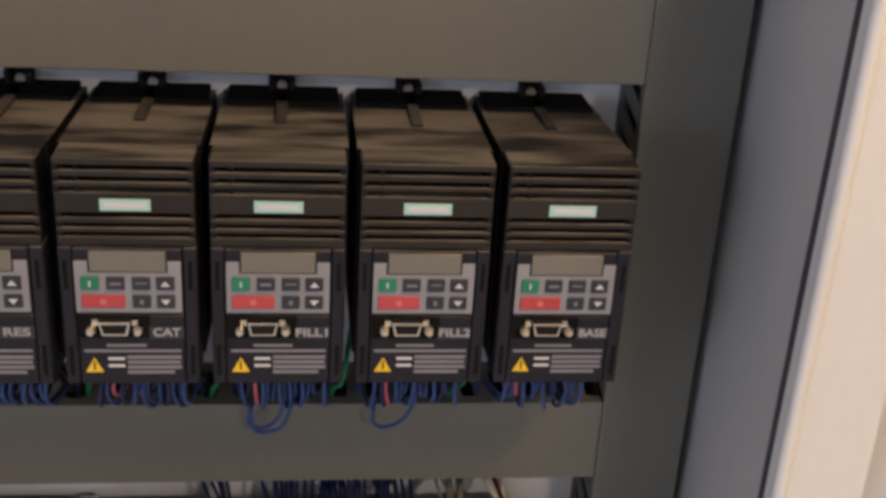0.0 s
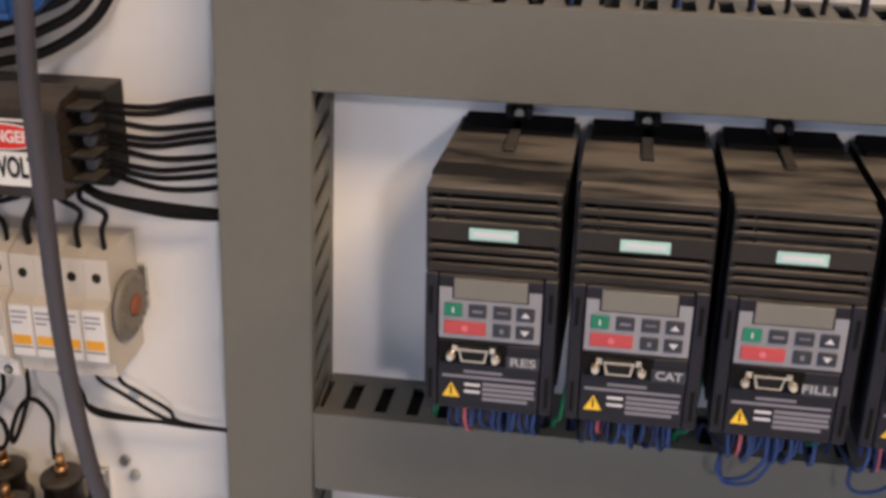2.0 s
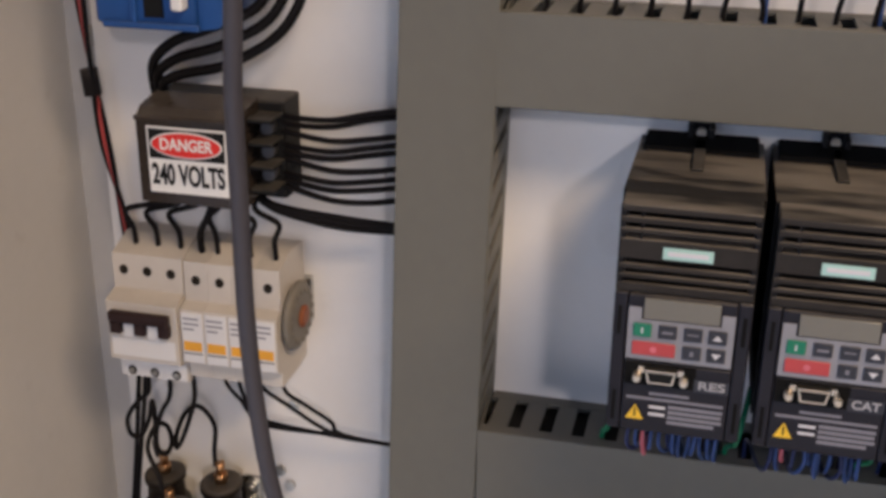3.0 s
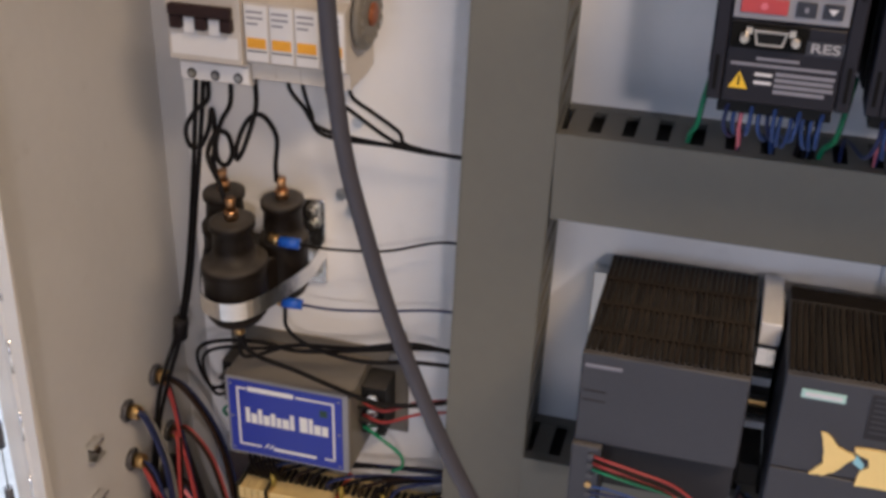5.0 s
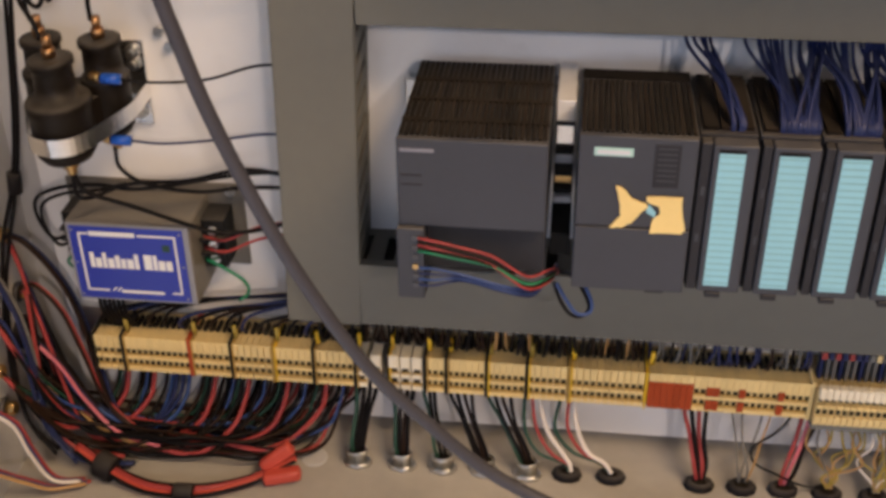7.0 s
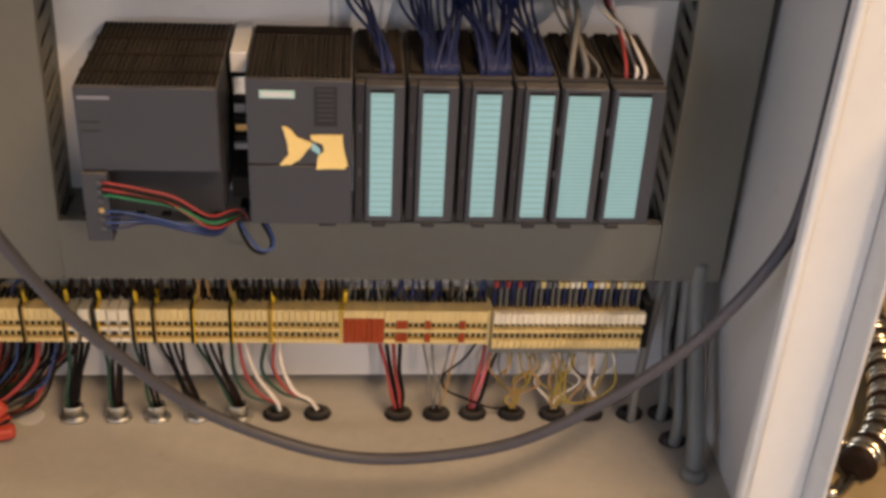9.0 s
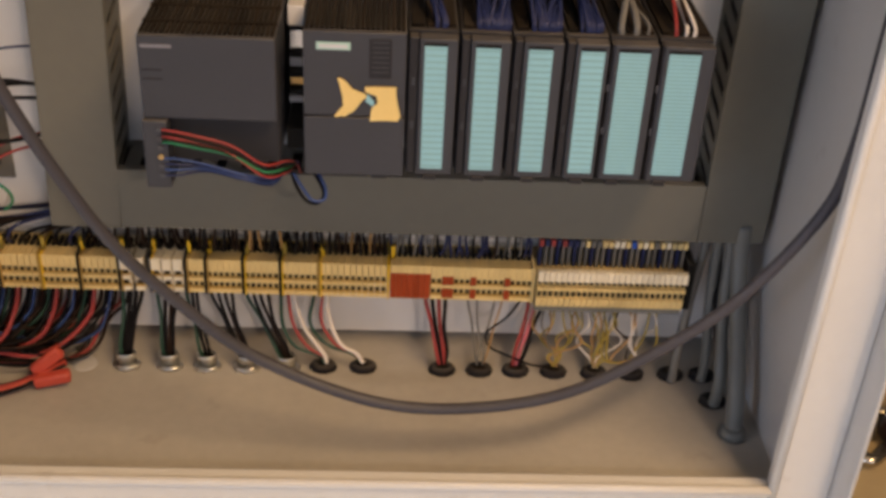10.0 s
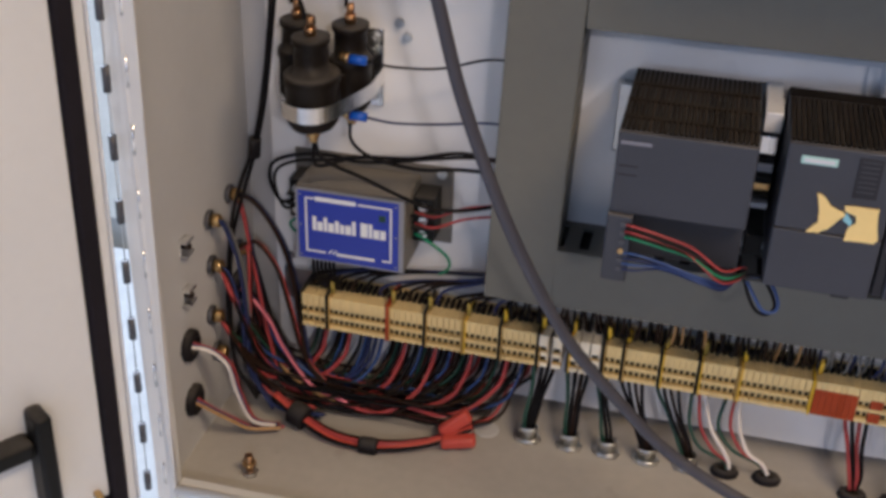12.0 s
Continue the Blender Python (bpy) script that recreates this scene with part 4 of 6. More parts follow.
part("lower_rim", box(bmesh.new(), -0.500, -0.428, -0.066, -0.0622, 1.4245, 1.4290, 0.0015), BLUE_CASE, con)

# ---- thick cables from the switch to the block ----
for k in range(3):
    o = 0.0125 * k
    wire("power_cable", [(-0.412 + o * 1.3, -0.030, 1.53), (-0.386 + o * 1.0, -0.034, 1.474), (-0.395 + o * 0.9, -0.040 - 0.003 * k, 1.440 - 0.4 * o), (-0.428 + 0.5 * o, -0.044, 1.4245 - o * 0.9), (-0.462 + 0.2 * o, -0.040, 1.4120 - o * 0.85), (-0.483 + 0.3 * o, -0.034, 1.395 - 0.5 * o), (-0.489 + 0.3 * o, -0.024, 1.372), (-0.4885 + 0.3 * o, -0.015, 1.35)], 0.0036, W_BLACK, "thick black power cable curving to the block", "cable", "power cables from the switch")

LEFT_X, UPPER_Z, LOWER_Z = about(-0.487, -0.5125, 0.88), about(1.173, 1.1725, 0.955), about(1.173, 1.1725, 0.97)
settle(LEFT_X, z=UPPER_Z)

# ---- mercury relay ----
mr = thing("mercury_relay", (-0.468, 0, 0.975), "black three-pole mercury relay held by a steel strap", "relay")
poles = [(-0.4710, -0.0830, 1.081, 0.0245), (-0.5045, -0.0330, 1.075, 0.0185), (-0.4500, -0.0400, 1.079, 0.0190)]
for x, y, top, r in poles:
    bm = bmesh.new()
    n = r * (0.66 if r > 0.02 else 0.84)
    lathe(bm, (x, y, 0.999), (0, 0, 1), [(r * 0.45, 0), (r * 0.80, 0.004), (r * 0.97, 0.010), (r, 0.013), (r, 0.042), (r * 1.05, 0.044), (r * 1.05, 0.0495), (r * 0.98, 0.051), (n, 0.0512), (n * 0.94, top - 1.006), (n * 1.08, top - 1.004), (n * 1.08, top - 1.0), (n * 0.9, top - 0.999)], 24)
    pole = part("pole", bm, BAKELITE, mr, "dusty black bushing")
    bm = bmesh.new()
    cyl(bm, (x, y, top + 0.0003), (0, 0, 1), 0.0052, 0.007, 6)
    cyl(bm, (x, y, top + 0.0073), (0, 0, 1), 0.0036, 0.009, 10)
    part("stud", bm, COPPER, pole)
    bm = bmesh.new()
    cyl(bm, (x, y, 0.9989), (0, 0, -1), 0.0064, 0.006, 6)
    cyl(bm, (x, y, 0.9929), (0, 0, -1), 0.0042, 0.005, 10)
    part("bottom_stud", bm, BRASS, pole)
quad = [(-0.4710, -0.0990), (-0.4340, -0.0330), (-0.5200, -0.0250)]
body = bmesh.new()
for za, zb in ((1.006, 1.0405),):
    vs_a = [body.verts.new((x, y, za)) for x, y in quad]
    vs_b = [body.verts.new((x, y, zb)) for x, y in quad]
    body.faces.new(vs_a)
    body.faces.new(list(reversed(vs_b)))
    for k in range(3):
        body.faces.new((vs_a[k], vs_b[k], vs_b[(k + 1) % 3], vs_a[(k + 1) % 3]))
    bmesh.ops.recalc_face_normals(body, faces=body.faces)
part("potting", body, BAKELITE, mr)


def band(points, z0, z1, thick):
    """A bent metal strip through plan points."""
    bm = bmesh.new()
    path = spline([(x, y, 0) for x, y in points], 5)
    rows_v = []
    for i, p in enumerate(path):
        way = (path[min(i + 1, len(path) - 1)] - path[max(i - 1, 0)]).normalized()
        out = Vector((way.y, -way.x, 0)) * thick
        rows_v.append([bm.verts.new((p.x, p.y, z0)), bm.verts.new((p.x, p.y, z1)), bm.verts.new((p.x + out.x, p.y + out.y, z1)), bm.verts.new((p.x + out.x, p.y + out.y, z0))])
    for a, b in zip(rows_v, rows_v[1:]):
        for k in range(4):
            bm.faces.new((a[k], a[(k + 1) % 4], b[(k + 1) % 4], b[k]))
    bm.faces.new(list(reversed(rows_v[0])))
    bm.faces.new(rows_v[-1])
    bmesh.ops.recalc_face_normals(bm, faces=bm.faces)
    return bm


part("strap", band([(-0.5290, -0.001), (-0.5250, -0.030), (-0.5130, -0.060), (-0.4985, -0.088), (-0.4890, -0.1020), (-0.4710, -0.1090), (-0.4535, -0.1020), (-0.4400, -0.075), (-0.4300, -0.045), (-0.4300, -0.020), (-0.4310, -0.005)], 1.0150, 1.0290, 0.0012), STRAP, mr, "shiny steel strap round the relay")
part("bracket", box(bmesh.new(), -0.4520, -0.4305, -0.0042, -0.0004, 0.990, 1.062, 0.001), STRAP, mr)
for z in (1.002, 1.043, 1.053):
    bm = bmesh.new()
    cyl(bm, (-0.4400, -0.0042, z), (0, -1, 0), 0.0062, 0.004, 6)
    cyl(bm, (-0.4400, -0.0082, z), (0, -1, 0), 0.0035, 0.004, 10)
    part("bolt", bm, STEEL, mr)
for z in (1.0555, 1.0050):
    bm = bmesh.new()
    cyl(bm, (-0.4530, -0.056, z), (0.75, -0.35, 0.0), 0.0040, 0.010, 8)
    part("coil_post", bm, BRASS, mr)
    bm = bmesh.new()
    cyl(bm, (-0.4440, -0.0602, z), (1, 0.15, -0.08), 0.0040, 0.016, 10)
    part("crimp", bm, BLUE_CRIMP, mr, "blue crimp terminal")
wire("coil_wire", [(-0.428, -0.058, 1.0542), (-0.405, -0.046, 1.047), (-0.365, -0.035, 1.046), (-0.325, -0.03, 1.056), (-0.295, -0.03, 1.058)], 0.0011, W_BLACK, "thin black wire from the relay to the duct", "wire", "thin relay wires")
wire("coil_wire", [(-0.428, -0.058, 1.0037), (-0.405, -0.046, 0.996), (-0.365, -0.035, 0.995), (-0.325, -0.03, 0.999), (-0.295, -0.03, 1.0)], 0.0011, W_NAVY, "thin dark wire from the relay to the duct", "wire", "thin relay wires")

settle(LEFT_X, z=LOWER_Z)

# ---- line filter ----
fil = thing("line_filter", (-0.447, 0, 0.855), "taupe power line filter with a blue printed label", "line filter")
part("case", box(bmesh.new(), -0.4985, -0.3985, -0.0555, -0.003, 0.8535, 0.9265, 0.002), TAUPE, fil)
part("base_flange", box(bmesh.new(), -0.517, -0.369, -0.003, -0.0004, 0.8600, 0.9360, 0.001), TAUPE, fil)
part("front_rim", box(bmesh.new(), -0.4975, -0.3990, -0.0572, -0.0556, 0.8545, 0.9258, 0.0006), SILVER, fil)
lab = part("label", box(bmesh.new(), -0.4945, -0.4035, -0.0580, -0.0571, 0.8570, 0.9235), BLUE_LABEL, fil, "blue label with white print")
for xa, xb, za, zb in ((-0.4880, -0.4865, 0.8645, 0.9170), (-0.4110, -0.4095, 0.8645, 0.9170), (-0.4880, -0.4800, 0.9165, 0.9180), (-0.4400, -0.4095, 0.9165, 0.9180), (-0.4880, -0.4700, 0.8640, 0.8655), (-0.4180, -0.4095, 0.8640, 0.8655)):
    part("label_rule", box(bmesh.new(), xa, xb, -0.0584, -0.0579, za, zb), LABEL_WHITE, lab)
# the print is shown as plain bars
plate(-0.4790, -0.4420, 0.9155, 0.9195, -0.0580, LABEL_WHITE, "print_bar", lab, thick=0.0003)
x = -0.4815
for w, high in ((2.6, 14), (3.6, 9), (2.4, 14), (3.8, 9), (2.8, 12), (2.8, 9), (4.0, 9), (2.4, 14), (0, 0), (4.8, 14), (2.4, 14), (4.0, 9), (3.6, 9)):
    if w:
        plate(x, x + w * 0.00133, 0.8862, 0.8862 + high * 0.00098, -0.0580, LABEL_WHITE, "print_bar", lab, thick=0.0003)
    x += (w + 0.75) * 0.00133 if w else 0.0035
plate(-0.4600, -0.4250, 0.8630, 0.8655, -0.0580, LABEL_WHITE, "print_bar", lab, thick=0.0003)
for xa in (-0.4680, -0.4640):
    bm = bmesh.new()
    quad_prism(bm, [(xa, 0.8640), (xa + 0.0015, 0.8640), (xa + 0.0050, 0.8680), (xa + 0.0035, 0.8680)], -0.0583, -0.0579)
    part("print_mark", bm, LABEL_WHITE, lab)
plate(-0.4210, -0.4150, 0.9040, 0.9100, -0.0580, W_DKGREEN, "lamp", lab)
for x in (-0.4925, -0.4060):
    for z in (0.8600, 0.8900, 0.9200):
        bm = bmesh.new()
        cyl(bm, (x, -0.0580, z), (0, -1, 0), 0.0010, 0.0004, 8)
        part("rivet", bm, SILVER, lab)
for x0, x1, za, zb in ((-0.3980, -0.3790, 0.874, 0.918), (-0.5130, -0.4990, 0.880, 0.918)):
    tb = part("terminal_block", box(bmesh.new(), x0, x1, -0.030, -0.0032, za, zb, 0.001), BLACK, fil)
    for k in range(3):
        z = za + 0.009 + k * (zb - za - 0.018) / 2
        bm = bmesh.new()
        cyl(bm, ((x0 + x1) / 2, -0.030, z), (0, -1, 0), 0.0040, 0.003, 10)
        part("terminal_screw", bm, STEEL, tb)
        if k < 2:
            part("barrier", box(bmesh.new(), x0, x1, -0.037, -0.0302, z + 0.006, z + 0.008), BLACK, tb)
bm = bmesh.new()
cyl(bm, (-0.379, -0.003, 0.930), (0, -1, 0), 0.0045, 0.003, 10)
part("fixing_screw", bm, STEEL, fil)

settle((1, 0.0185), z=(1, 0.009))
wire("filter_wire", [(-0.471, -0.083, 0.990), (-0.473, -0.080, 0.968), (-0.470, -0.065, 0.956), (-0.440, -0.050, 0.961), (-0.390, -0.045, 0.964), (-0.340, -0.038, 0.972), (-0.295, -0.03, 0.962)], 0.0017, W_BLACK, "black wire curving from the relay to the duct", "wire", "black relay wires")
wire("filter_wire", [(-0.470, -0.084, 0.990), (-0.462, -0.083, 0.972), (-0.430, -0.070, 0.953), (-0.400, -0.060, 0.936), (-0.370, -0.050, 0.921), (-0.340, -0.040, 0.917), (-0.295, -0.03, 0.924)], 0.0019, W_BLACK, "black wire curving from the relay to the duct", "wire", "black relay wires")
wire("filter_wire", [(-0.450, -0.045, 0.990), (-0.446, -0.050, 0.975), (-0.425, -0.050, 0.962), (-0.380, -0.050, 0.957), (-0.340, -0.040, 0.957), (-0.295, -0.03, 0.953)], 0.0017, W_BLACK, "black wire curving from the relay to the duct", "wire", "black relay wires")
wire("filter_wire", [(-0.505, -0.032, 0.906), (-0.522, -0.045, 0.903), (-0.534, -0.045, 0.922), (-0.528, -0.050, 0.944), (-0.500, -0.055, 0.958), (-0.465, -0.055, 0.962), (-0.430, -0.050, 0.957), (-0.340, -0.038, 0.968), (-0.295, -0.03, 0.966)], 0.0017, W_BLACK, "black wire looping from the filter to the duct", "wire", "black relay wires")
wire("filter_wire", [(-0.505, -0.032, 0.899), (-0.519, -0.045, 0.897), (-0.529, -0.045, 0.916), (-0.524, -0.050, 0.938), (-0.500, -0.055, 0.952), (-0.470, -0.058, 0.958), (-0.440, -0.055, 0.964)], 0.0015, W_BLACK, "black wire looping from the filter", "wire", "black relay wires")
for k, z in enumerate((0.895, 0.906)):
    wire("filter_lead", [(-0.388, -0.032, z - 0.002), (-0.365, -0.040, z + 0.001), (-0.335, -0.036, z + 0.012), (-0.295, -0.03, z + 0.018)], 0.0013, W_RED, "thin red wire from the filter to the duct", "wire", "red filter wires")
wire("ground_lead", [(-0.388, -0.032, 0.882), (-0.370, -0.040, 0.880), (-0.352, -0.040, 0.868), (-0.350, -0.038, 0.855), (-0.36, -0.036, 0.845)], 0.0015, W_GREEN, "green earth wire from the filter")
wire("ground_lead", [(-0.506, -0.032, 0.885), (-0.517, -0.040, 0.878), (-0.512, -0.030, 0.862), (-0.500, -0.02, 0.852)], 0.0014, W_GREEN, "green earth wire from the filter")

settle(LEFT_X, z=LOWER_Z)

# ---- wires of breakers and block ----
for k, z in enumerate((1.368, 1.363, 1.357, 1.348, 1.343, 1.338, 1.328, 1.323, 1.318)):
    e = (1.373, 1.369, 1.356, 1.350, 1.345, 1.334, 1.327, 1.321, 1.312)[k]
    wire("feed_wire", [(-0.396, -0.026, z - 0.002), (-0.380, -0.030, z - 0.004), (-0.350, -0.032, (z + e) / 2 - 0.006), (-0.322, -0.03, e - 0.003), (-0.292, -0.03, e + 0.002)], 0.0021, W_BLACK, "black wire from the block into the duct", "wire", "black wires from the block")
for k in range(3):
    wire("feed_wire", [(-0.410, -0.030 - 0.002 * k, 1.3075), (-0.390, -0.034, 1.302 - 0.002 * k), (-0.350, -0.032, 1.2975 - 0.0035 * k), (-0.320, -0.03, 1.2950 - 0.003 * k), (-0.292, -0.03, 1.2945 - 0.002 * k)], 0.0021, W_BLACK, "thick black wire from the block into the duct", "wire", "black wires from the block")
for k, (xt, xb, bulge) in enumerate(((-0.479, -0.5075, 0.004), (-0.466, -0.4890, 0.006), (-0.452, -0.4700, 0.007), (-0.444, -0.4525, -0.010), (-0.435, -0.4400, 0.004), (-0.425, -0.4130, -0.007), (-0.408, -0.3930, -0.006))):
    wire("jumper_wire", [(xt, -0.034, 1.308), (xt - bulge * 0.2, -0.040, 1.3000), (xb - bulge * 0.8, -0.042, 1.2920), (xb, -0.040, 1.2780), (xb, -0.038, 1.2600)], 0.0026 if k == 3 else 0.0020, W_BLACK, "short black wire between block and breaker", "wire", "jumpers between block and breakers")
for k, (x, xe, ze) in enumerate(((-0.441, -0.424, 1.134), (-0.430, -0.424, 1.130), (-0.410, -0.375, 1.135), (-0.392, -0.365, 1.140))):
    wire("breaker_wire", [(x, -0.040, 1.176), (x + 0.003, -0.042, 1.164), ((x + xe) / 2 + 0.004, -0.040, (1.164 + ze) / 2 + 0.002), (xe + 0.01, -0.036, ze), (-0.350, -0.033, 1.1265 + 0.001 * k), (-0.318, -0.03, 1.1240), (-0.29, -0.03, 1.1242)], 0.0016, W_BLACK, "black wire from a breaker into the duct", "wire", "wires under the breakers")


settle(LEFT_X, z=UPPER_Z)


def loop_wire(points):
    """A wire that makes one slack loop on its way down to a relay stud."""
    wire("loop_wire", points, 0.0019, W_BLACK, "black wire with a slack loop above the relay", "wire", "looped wires above the relay")


loop_wire([(-0.499, -0.045, 1.172), (-0.499, -0.046, 1.152), (-0.507, -0.050, 1.144), (-0.5150, -0.053, 1.131), (-0.5135, -0.053, 1.118), (-0.5065, -0.050, 1.116), (-0.500, -0.047, 1.129), (-0.4965, -0.047, 1.144), (-0.4930, -0.050, 1.138), (-0.4955, -0.048, 1.116), (-0.5040, -0.037, 1.101), (-0.5045, -0.033, 1.088)])
loop_wire([(-0.480, -0.045, 1.172), (-0.4805, -0.047, 1.151), (-0.4860, -0.052, 1.139), (-0.4895, -0.056, 1.124), (-0.4880, -0.058, 1.112), (-0.4820, -0.057, 1.108), (-0.4775, -0.055, 1.117), (-0.4795, -0.056, 1.131), (-0.4855, -0.062, 1.134), (-0.4880, -0.072, 1.121), (-0.4760, -0.080, 1.106), (-0.4710, -0.083, 1.094)])
loop_wire([(-0.461, -0.045, 1.177), (-0.4600, -0.046, 1.153), (-0.4635, -0.050, 1.136), (-0.4700, -0.052, 1.119), (-0.4755, -0.052, 1.111), (-0.4765, -0.050, 1.119), (-0.4705, -0.047, 1.135), (-0.4620, -0.045, 1.1435), (-0.4535, -0.044, 1.141), (-0.4470, -0.042, 1.127), (-0.4495, -0.041, 1.106), (-0.4500, -0.040, 1.092)])

# ---- harness along the back corner ----
for m, ox in ((W_RED, 0.0), (W_BLACK, 0.003), (W_BLACK, -0.003)):
    upper = [(-0.548 + ox, -0.012, 1.50), (-0.542 + ox, -0.018, 1.442), (-0.534 + ox * 0.6, -0.024 - ox, 1.383), (-0.530 - ox, -0.022, 1.330), (-0.524 + ox * 0.5, -0.018, 1.278), (-0.526 + ox, -0.006, 1.215), (-0.527 + ox, -0.005, 1.17)]
    lower = [(-0.530 + ox, -0.006, 1.13), (-0.527 + ox * 0.6, -0.030, 1.065), (-0.534 + ox * 0.6, -0.038, 1.00), (-0.545 + ox * 0.6, -0.042, 0.950), (-0.562 + ox, -0.046, 0.90), (-0.5695, -0.055 + ox, 0.855), (-0.566, -0.075 + ox, 0.80), (-0.555, -0.090, 0.745), (-0.53, -0.095 + ox, 0.715)]
    wire("harness_wire", upper if m is W_RED else upper + lower, 0.0019, m, "long wire of the harness in the back corner", "wire", "harness in the back corner")
for z0 in (1.372, 0.951):
    p = (-0.5335, -0.024, z0) if z0 > 1 else (-0.5445, -0.0415, z0)
    bm = bmesh.new()
    cyl(bm, (p[0] - 0.001, p[1], p[2] - 0.008), (0.13, 0, 1) if z0 < 1 else (-0.1, 0, 1), 0.0062, 0.018, 12)
    tagged(part("tape_wrap", bm, RUBBER), "black tape wrapped round the harness", "tape", "tape wraps on the harness")

settle(about(-0.550, -0.577, 0.90), z=LOWER_Z)

# ---- hanging grey cable ----
SAG = [(-0.338, -0.18, 1.66), (-0.339, -0.18, 1.56), (-0.339, -0.18, 1.466), (-0.342, -0.18, 1.411), (-0.342, -0.18, 1.352), (-0.342, -0.18, 1.288), (-0.339, -0.18, 1.235), (-0.333, -0.18, 1.187), (-0.322, -0.18, 1.142), (-0.307, -0.18, 1.09), (-0.282, -0.18, 1.025), (-0.256, -0.18, 0.97), (-0.222, -0.18, 0.912), (-0.184, -0.18, 0.868), (-0.126, -0.18, 0.815), (-0.04, -0.18, 0.7735), (0.034, -0.18, 0.7645), (0.12, -0.18, 0.781), (0.192, -0.18, 0.826), (0.251, -0.18, 0.881), (0.2955, -0.184, 0.957), (0.3055, -0.188, 1.012), (0.3065, -0.19, 1.1), (0.3065, -0.19, 1.3), (0.3065, -0.19, 1.5)]
bm = sweep(bmesh.new(), SAG, 0.0048, 14, 8)
tagged(part("hanging_cable", bm, CABLE), "thick grey cable sagging across the open enclosure", "cable")

settle()

# ---- terminal strip ----
TF = -0.048
strip = thing("terminal_strip", (-0.2, 0, 0.776), "long row of cream feed-through terminals on a rail", "terminal strip")
part("din_rail", box(bmesh.new(), -0.535, 0.255, -0.0075, -0.0004, 0.778, 0.812, 0.0008), STEEL, strip)
MARKS = [-0.5030, -0.4770, -0.4170, -0.3810, -0.3440, -0.3090, -0.2730, -0.2450, -0.2130, -0.1950, -0.1610, -0.1270, -0.0920, -0.0280]


def terminal_mesh(mat_body, w, fat=False, red=0):
    bm = bmesh.new()
    a, b = 0.0, w
    box(bm, a, b, TF + 0.0025, -0.008, 0.7775, 0.8105)
    box(bm, a, b, TF - (0.0015 if fat else 0), TF + 0.0024, 0.8005, 0.8125, 0.0006)
    box(bm, a, b, TF, TF + 0.0024, 0.7895, 0.7930, 0.0004)
    box(bm, a + 0.0001, b - 0.0001, TF + 0.0017, TF + 0.0024, 0.7816, 0.7841, 0, 1)
    box(bm, a + 0.0001, b - 0.0001, TF + 0.0017, TF + 0.0024, 0.7931, 0.7949, 0, 1)
    box(bm, a, b, TF, TF + 0.0024, 0.7775, 0.7815, 0.0004)
    box(bm, a + w * 0.16, b - w * 0.22, TF + 0.0016, TF + 0.0024, 0.7950, 0.7980, 0, 2)
    box(bm, a + w * 0.16, b - w * 0.22, TF + 0.0016, TF + 0.0024, 0.7842, 0.7876, 0, 2)
    box(bm, a + w * 0.2, b - w * 0.2, -0.030, -0.016, 0.8106, 0.8135, 0, 2)
    if red == 1:
        box(bm, a, b, TF - 0.0008, TF + 0.0023, 0.7785, 0.8045, 0.0004, 3)
    if red == 2:
        box(bm, a, b, TF - 0.0006, TF + 0.0023, 0.7795, 0.7885, 0.0004, 3)
        box(bm, a, b, TF - 0.0006, TF + 0.0023, 0.7935, 0.8025, 0.0004, 3)
    me = bpy.data.meshes.new("terminal")
    bm.to_mesh(me)
    bm.free()
    for m in (mat_body, AMBER, HOLE, BROWN_RED):
        me.materials.append(m)
    return me


off = offset(strip)


def place_terminal(me, x, name="terminal"):
    ob = new(name, me)
    ob.parent = strip
    ob.location = (x - off.x, -off.y, -off.z)
    return ob


def divider(x, mat, name="divider", tall=0.0025, w=0.0022):
    return part(name, box(bmesh.new(), x - w / 2, x + w / 2, TF - 0.0012, -0.008, 0.7768, 0.8125 + tall, 0.0004), mat, strip)


T5 = terminal_mesh(CREAM, 0.0052)
TW = terminal_mesh(CREAM_WHITE, 0.0088, True)
TR = terminal_mesh(CREAM, 0.0052, red=1)
TS = terminal_mesh(CREAM, 0.0052, red=2)
for a, b in zip(MARKS, MARKS[1:]):
    fat = abs(a + 0.2730) < 0.001 or abs(a + 0.2450) < 0.001
    me, w = (TW, 0.0088) if fat else (T5, 0.0052)
    n = int((b - a - 0.002) / w)
    for k in range(n):
        place_terminal(me, a + 0.0012 + k * (b - a - 0.0024) / n)
    divider(a, BROWN_RED if abs(a + 0.4170) < 0.001 else (BLACK if round(a * 1000) % 2 else AMBER), "divider", w=0.0036 if abs(a + 0.4170) < 0.001 else 0.0020)
    divider(a + 0.0024 if a > -0.5 else a, YELLOW if round(a * 1000) % 3 else AMBER, "end_clip", 0.0012, 0.0014)
divider(-0.0280, YELLOW, "end_clip", 0.0012, 0.0020)
for k in range(7):
    place_terminal(TR, -0.0262 + k * 0.0053)
x = 0.0112
while x < 0.102:
    red = any(abs(x - c) < 0.0030 for c in (0.0240, 0.0465, 0.0790))
    place_terminal(TS if red else T5, x)
    x += 0.00525
divider(0.1060, CREAM, "end_plate", w=0.003)

# the newer section with ivory tops
strip2 = thing("sensor_terminals", (0.178, 0, 0.772), "ivory-topped sensor terminals on the same rail", "terminal strip")
off2 = offset(strip2)
bm = bmesh.new()
box(bm, 0.0003, 0.0049, -0.055, -0.0078, 0.776, 0.810)
box(bm, 0.0002, 0.0050, -0.062, -0.0552, 0.8070, 0.8175, 0.0006, 1)
